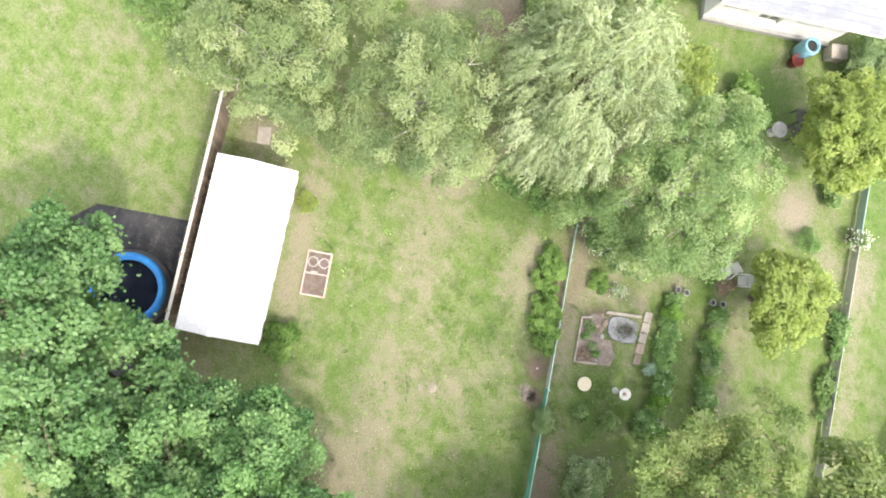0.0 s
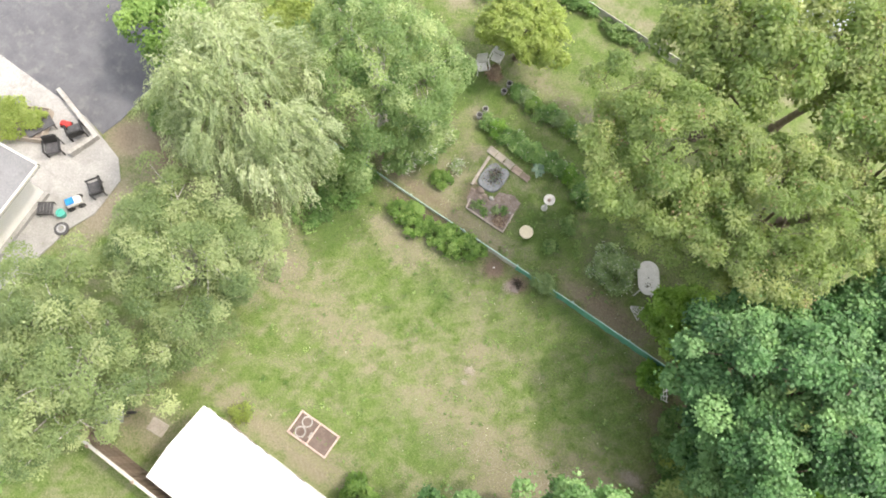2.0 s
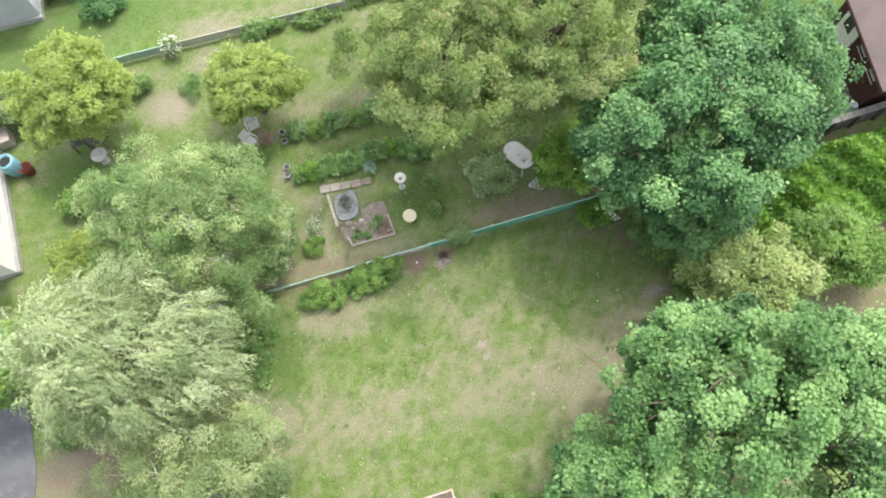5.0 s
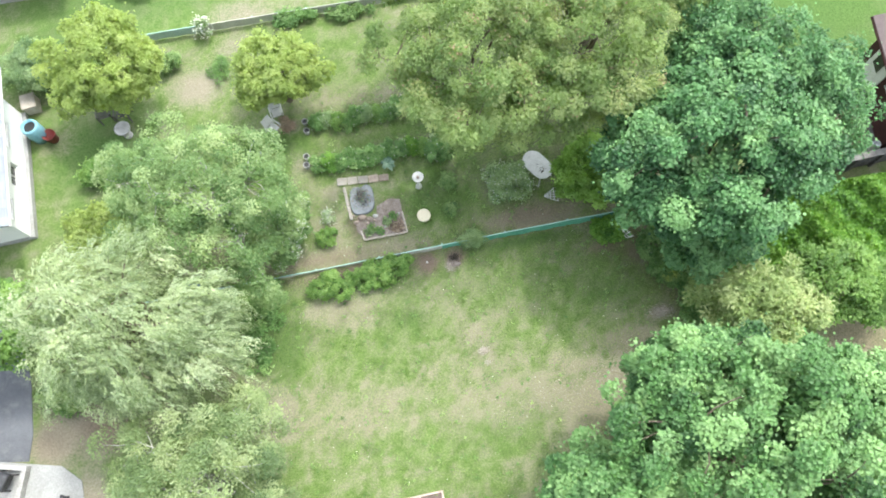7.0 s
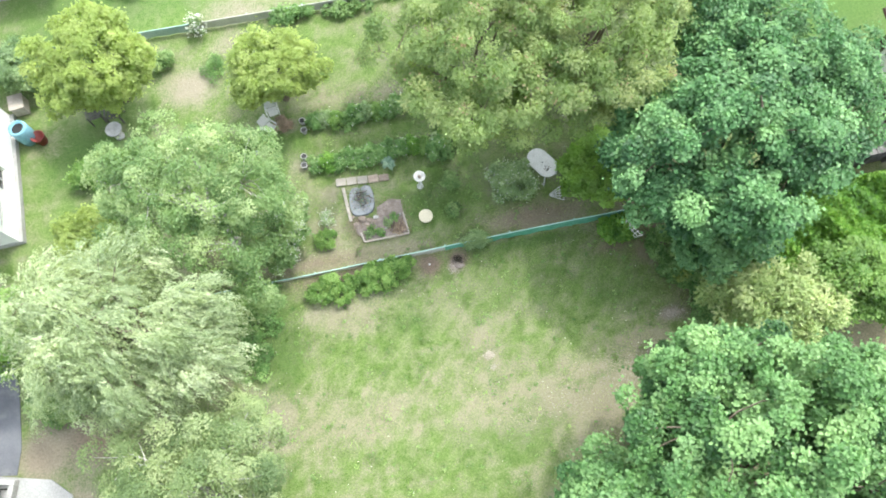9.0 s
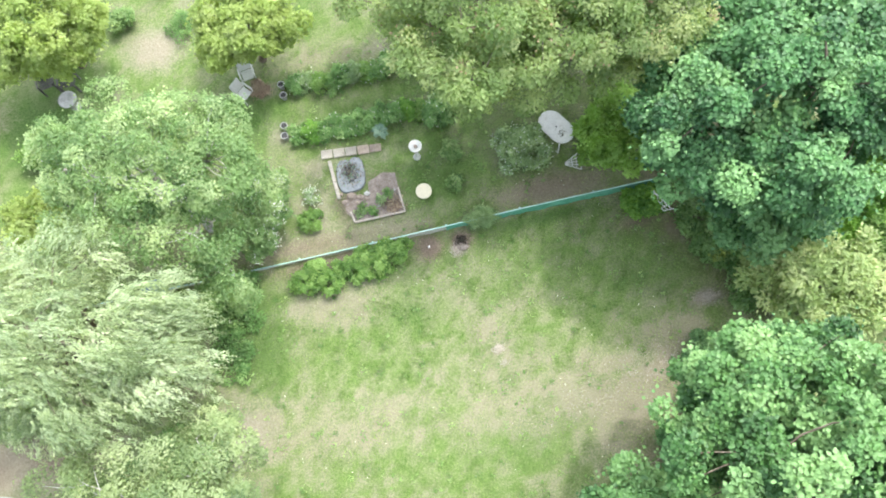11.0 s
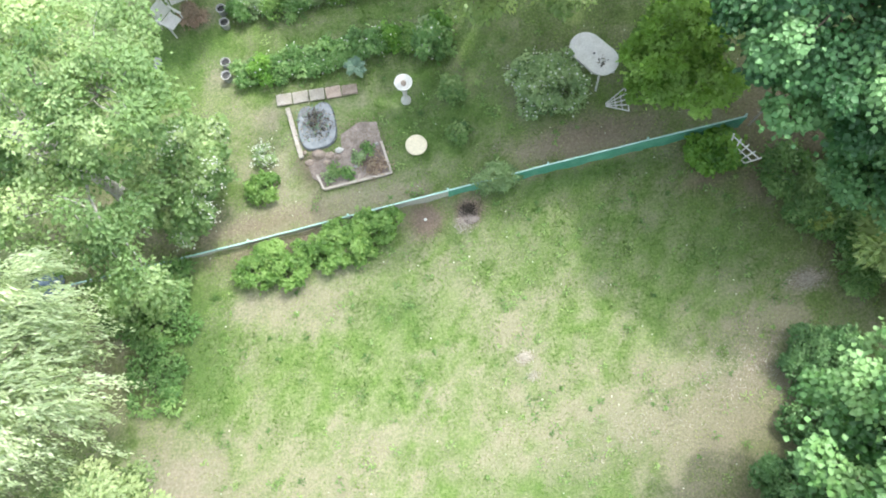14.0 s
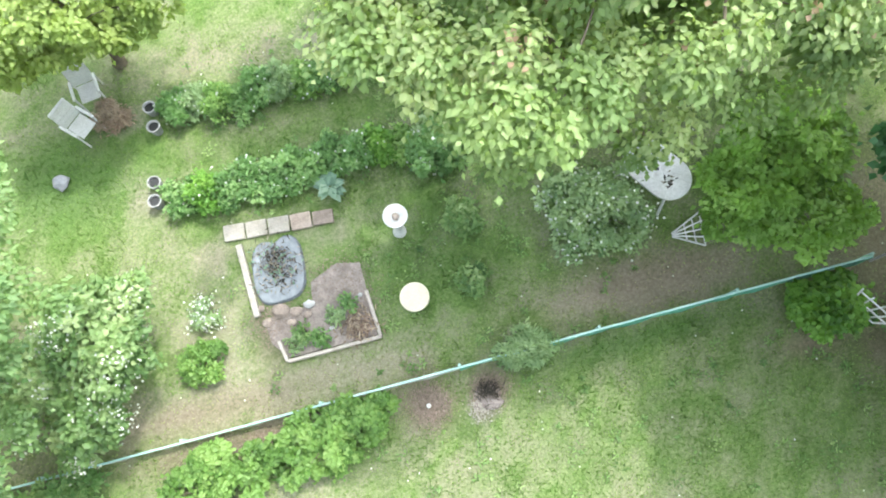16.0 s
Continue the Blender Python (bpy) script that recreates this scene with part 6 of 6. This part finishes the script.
red = thing("toy_car", "small red plastic toy on the patio", "toy", (-15.7, -4.95, 0.035), 20)
part("body", bbox((0.4, 0.22, 0.14), (0, 0, 0.14), bevel=0.04), M_REDBIT, red)
for x in (-0.12, 0.12):
    for y in (-0.12, 0.12):
        part("wheel", torus(0.05, 0.022, (x, y, 0.072), 12, 6, 90), M_BLACK, red)
teal = thing("plant_pot", "small teal plastic plant pot on the patio", "pot", (-13.4, -7.55, 0.035))
tyre = thing("tyre", "old grey rubber tyre lying on the patio edge", "tyre", (-13.07, -7.96, 0.035))
part("tread", torus(0.2, 0.055, (0, 0, 0.055), 24, 10), M_DARKGREY, tyre, smooth=True)
part("rim", torus(0.13, 0.03, (0, 0, 0.09), 20, 8), M_METAL, tyre, smooth=True)
part("pot", lathe([(0, 0), (0.11, 0), (0.15, 0.26), (0.16, 0.28), (0.13, 0.28), (0.11, 0.2), (0, 0.2)], 18), M_TEALPOT, teal)
kerb = thing("low_wall", "low white wall edging the patio by the driveway", "low wall", (-16.6, -4.15, 0), -14)
for i in range(5):
    part("block", bbox((0.49, 0.16, 0.32), (0.5 * i, 0, 0.16), bevel=0.01), M_PALESTONE, kerb)
for i in range(2):
    part("block", bbox((0.16, 0.49, 0.32), (2.17, -0.335 - 0.5 * i, 0.16), bevel=0.01), M_PALESTONE, kerb)
planter = thing("raised_planter", "raised timber planter full of yellow-green plants", "planter", (-17.0, -5.9, 0.035), 30)
for s in (-1, 1):
    part("side_board", bbox((2.0, 0.04, 0.35), (0, 0.62 * s, 0.175), bevel=0.006), M_PALEWOOD, planter)
    part("end_board", bbox((0.04, 1.2, 0.35), (1.0 * s, 0, 0.175), bevel=0.006), M_PALEWOOD, planter)
part("soil", bbox((1.94, 1.18, 0.26), (0, 0, 0.14), bevel=0), M_SOIL, planter)
for i, (x, y) in enumerate([(-17.6, -6.2), (-17.1, -5.7), (-16.5, -5.5), (-16.9, -6.3), (-17.5, -5.6)]):
    shrub("yellow-green leafy plant in the raised planter", (x, y, 0.28), (0.42, 0.4, 0.5), M_YELLOW, 150 + i, gap=0.24, r=0.2, per=40, L=0.1, W=0.06, name="planter_plant", category="plant", group="planter plants", limbs=3)

# things by the red house and beyond the back fence
wallc = thing("timber_wall", "low grey timber retaining wall beside the red house", "retaining wall", (14.2, 0.6, 0), 2.5)
for i in range(6):
    part("post", bbox((0.16, 0.2, 1.22), (1.0 * i, 0, 0.61), bevel=0.01), M_GREYWOOD, wallc)
for i in range(5):
    for z in range(4):
        part("plank", bbox((0.83, 0.06, 0.27), (1.0 * i + 0.5, 0.02, 0.15 + 0.29 * z), bevel=0.008), M_GREYWOOD, wallc)
    part("cap", bbox((0.98, 0.24, 0.05), (1.0 * i + 0.5, 0, 1.25), bevel=0.008), M_GREYWOOD, wallc)
churn = thing("metal_churn", "galvanised metal churn behind the timber wall", "churn", (17.3, 1.25, 0), 0)
part("body", lathe([(0, 0), (0.2, 0), (0.22, 0.1), (0.22, 0.5), (0.14, 0.62), (0.15, 0.7), (0.1, 0.7), (0.1, 0.62), (0, 0.6)], 22), M_METAL, churn, smooth=True)
for z in (0.14, 0.3, 0.46):
    part("hoop", torus(0.222, 0.014, (0, 0, z), 24, 6), M_WHITE, churn)
gt = thing("garden_bench", "white slatted bench with pots beyond the back fence", "bench", (-4.3, 17.3, 0), 100)
for i in range(4):
    part("seat_slat", bbox((1.1, 0.09, 0.025), (0, -0.15 + 0.11 * i, 0.43), bevel=0.005), M_WHITE, gt)
for x in (-0.48, 0.48):
    part("leg", bbox((0.06, 0.42, 0.41), (x, 0.02, 0.205), bevel=0.006), M_WHITE, gt)
    part("backpost", bbox((0.05, 0.05, 0.45), (x, -0.22, 0.62), bevel=0.004), M_WHITE, gt)
part("backrest", bbox((1.1, 0.03, 0.25), (0, -0.22, 0.72), bevel=0.006), M_WHITE, gt)
for i, (x, y, m) in enumerate([(-4.9, 16.9, M_TEALPOT), (-4.8, 17.6, M_REDPOT), (-5.1, 17.3, M_CONCRETE)]):
    p = thing("plant_pot", "teal plastic plant pot beside the white bench" if i == 0 else "plain plant pot beside the white bench", "pot", (x, y, 0))
    part("pot", lathe([(0, 0), (0.1, 0), (0.15, 0.26), (0.16, 0.28), (0.13, 0.28), (0.11, 0.2), (0, 0.2)], 18), m, p)
bundle = thing("tarpaulin_bundle", "blue-grey tarpaulin bundle under the willow", "tarpaulin", (-8.6, 0.3, 0), 40)
part("cover", blob((0, 0, 0.25), (0.5, 0.3, 0.45), random.Random(3), 0.25), surf("blue_grey_tarp", (0.1, 0.14, 0.2), (0.16, 0.21, 0.28), 4, 30, 0.6, 0.3), bundle, smooth=True)


# ---- worn spots in the lawn ----
def worn_spot(label, x, y, rx, ry, material, seed, count, size=(0.024, 0.02)):
    """Crumbs of soil or sand thinning out into the grass."""
    rng = np.random.default_rng(seed)
    P = np.stack([x + rx * 0.6 * rng.normal(size=count), y + ry * 0.6 * rng.normal(size=count), rng.uniform(0.012, 0.04, count)], -1)
    s = rng.uniform(0.5, 1.4, count)
    me = leaf_mesh("soil_crumbs", P, rng.normal(size=P.shape) * [1, 1, 0.15], np.array([0, 0, 1.0]) + 0.2 * rng.normal(size=P.shape), size[0] * s, size[1] * s, rng.normal(0.5, 0.22, count), 0.05)
    tagged(link_mesh("soil_crumbs", me, material, None), label, "soil patch", kind="stuff")


worn_spot("small whitish sandy spot worn into the lawn", 1.38, -3.55, 0.15, 0.11, M_SAND, 3, 700)
worn_spot("faint pale spot beside the sandy one", 1.45, -4.0, 0.12, 0.1, M_SAND, 4, 160)
worn_spot("sandy bare spot at the lawn edge", 7.9, -3.35, 0.36, 0.18, M_SAND, 5, 1100)
worn_spot("round patch of bare brown soil about a white peg", 0.0, 0.0, 0.3, 0.3, M_DUST, 6, 2200)
worn_spot("loose soil round the planting plot", -1.0, 2.3, 0.5, 0.5, M_DUST, 12, 1600)
worn_spot("loose soil round the pond stones", -2.2, 1.95, 0.4, 0.3, M_DUST, 13, 1100)
worn_spot("patch of grey ash beside the fence", 0.83, -0.28, 0.2, 0.16, M_SAND, 7, 700)
worn_spot("dark burnt patch of soil beside the fence", 1.0, 0.0, 0.26, 0.2, M_DUST, 8, 1400)
worn_spot("dry whitish straw scattered over the worn lawn", 5.9, -4.9, 1.5, 0.6, M_SAND, 9, 1500, (0.07, 0.009))
worn_spot("dry whitish straw scattered over the worn lawn", 3.2, -5.6, 2.0, 0.5, M_SAND, 10, 800, (0.07, 0.009))
worn_spot("bare brown soil below the currant bushes", -2.6, 0.1, 1.5, 0.2, M_DUST, 11, 2200)


# ---- grass and lawn weeds ----
def grass():
    rng = np.random.default_rng(77)
    k = 230000
    x, y = rng.uniform(-8.5, 9.5, k), rng.uniform(-10.5, 10.5, k)
    thin = np.maximum(spread_of(BARE, x, y), 1.2 * spread_of(EARTH_SHADE, x, y))
    near = np.exp(-((y - 1.5) / 6.0) ** 2)
    dry = dryness(x, y)
    keep = rng.random(k) < (1 - 1.05 * thin) * (1 - 0.45 * dry) * (0.45 + 0.55 * near)
    keep &= ~((x > -4.6) & (x < 1.3) & (y < -9.2)) & ~((x > -2.6) & (x < -0.6) & (y > 1.3) & (y < 3.5)) & ~((x > -2.45) & (x < -0.85) & (y < -7.9) & (y > -8.8))
    keep &= ~((x > -2.85) & (x < -0.9) & (y > 3.5) & (y < 3.9))
    x, y = x[keep], y[keep]
    n = len(x)
    # blades take the same darker green, painted shade included
    lush_shade = spread_of(LUSH_SHADE, x, y)
    clump = np.sin(3.1 * x + 1.3 * y) * np.sin(2.3 * y - 1.1 * x) + 0.7 * np.sin(7.3 * x - 5.1 * y)
    h = rng.uniform(0.02, 0.05, n) * np.clip(1 + 0.4 * clump + 0.6 * lush_shade, 0.4, 2.2)
    a = rng.uniform(0, 6.28, n)
    lean = rng.uniform(0.3, 1.3, n)
    D = np.stack([np.cos(a) * lean, np.sin(a) * lean, np.ones(n)], -1)
    N = np.stack([-np.cos(a), -np.sin(a), lean], -1)
    P = np.stack([x, y, 0.4 * h], -1)
    tint = 0.34 - 0.1 * clump - 0.25 * lush_shade + 0.4 * thin[keep] + 0.55 * dry[keep] + rng.normal(0, 0.08, n)
    me = leaf_mesh("grass", P, D, N, h * 1.3, 0.012 + 0.01 * rng.random(n), tint, 0.05)
    tagged(link_mesh("grass", me, M_GRASS, None), "short uneven lawn grass", "grass", kind="stuff")


def lawn_weeds():
    rng = np.random.default_rng(78)
    k = 620
    cx, cy = rng.uniform(-6, 8.5, k), rng.uniform(-9, 0.0, k)
    back = rng.random(k) < 0.35
    cx, cy = np.where(back, rng.uniform(-3, 4, k), cx), np.where(back, rng.uniform(0.6, 7.5, k), cy)
    keep = ~((cx > -2.7) & (cx < -0.5) & (cy > 1.2) & (cy < 3.9))
    cx, cy = cx[keep], cy[keep]
    k = len(cx)
    per = rng.integers(6, 20, k)
    ix = np.repeat(np.arange(k), per)
    n = len(ix)
    r = rng.uniform(0.04, 0.15, k)[ix] * np.sqrt(rng.random(n))
    a = rng.uniform(0, 6.28, n)
    P = np.stack([cx[ix] + r * np.cos(a), cy[ix] + r * np.sin(a), rng.uniform(0.02, 0.07, n)], -1)
    D = np.stack([np.cos(a), np.sin(a), 0.25 + 0 * a], -1) + 0.3 * rng.normal(size=(n, 3))
    N = np.array([0, 0, 1.0]) + 0.25 * rng.normal(size=(n, 3))
    me = leaf_mesh("lawn_weeds", P, D, N, 0.07 * rng.uniform(0.6, 1.4, n), 0.028, rng.normal(0.42, 0.2, k)[ix] + rng.normal(0, 0.1, n))
    tagged(link_mesh("lawn_weeds", me, M_OLIVE, None), "broad-leaved weeds scattered through the lawn", "weeds", kind="stuff")
    m = 170
    P = np.stack([rng.uniform(-6, 8.5, m), rng.uniform(-9, 7, m), rng.uniform(0.04, 0.08, m)], -1)
    me = leaf_mesh("daisies", P, rng.normal(size=P.shape) * [1, 1, 0.1], np.array([0, 0, 1.0]) + 0.1 * rng.normal(size=P.shape), 0.035, 0.035, rng.random(m), 0.0)
    tagged(link_mesh("daisies", me, M_FLOWER, None), "small white daisies dotted over the lawn", "daisies", kind="stuff")


grass()
lawn_weeds()
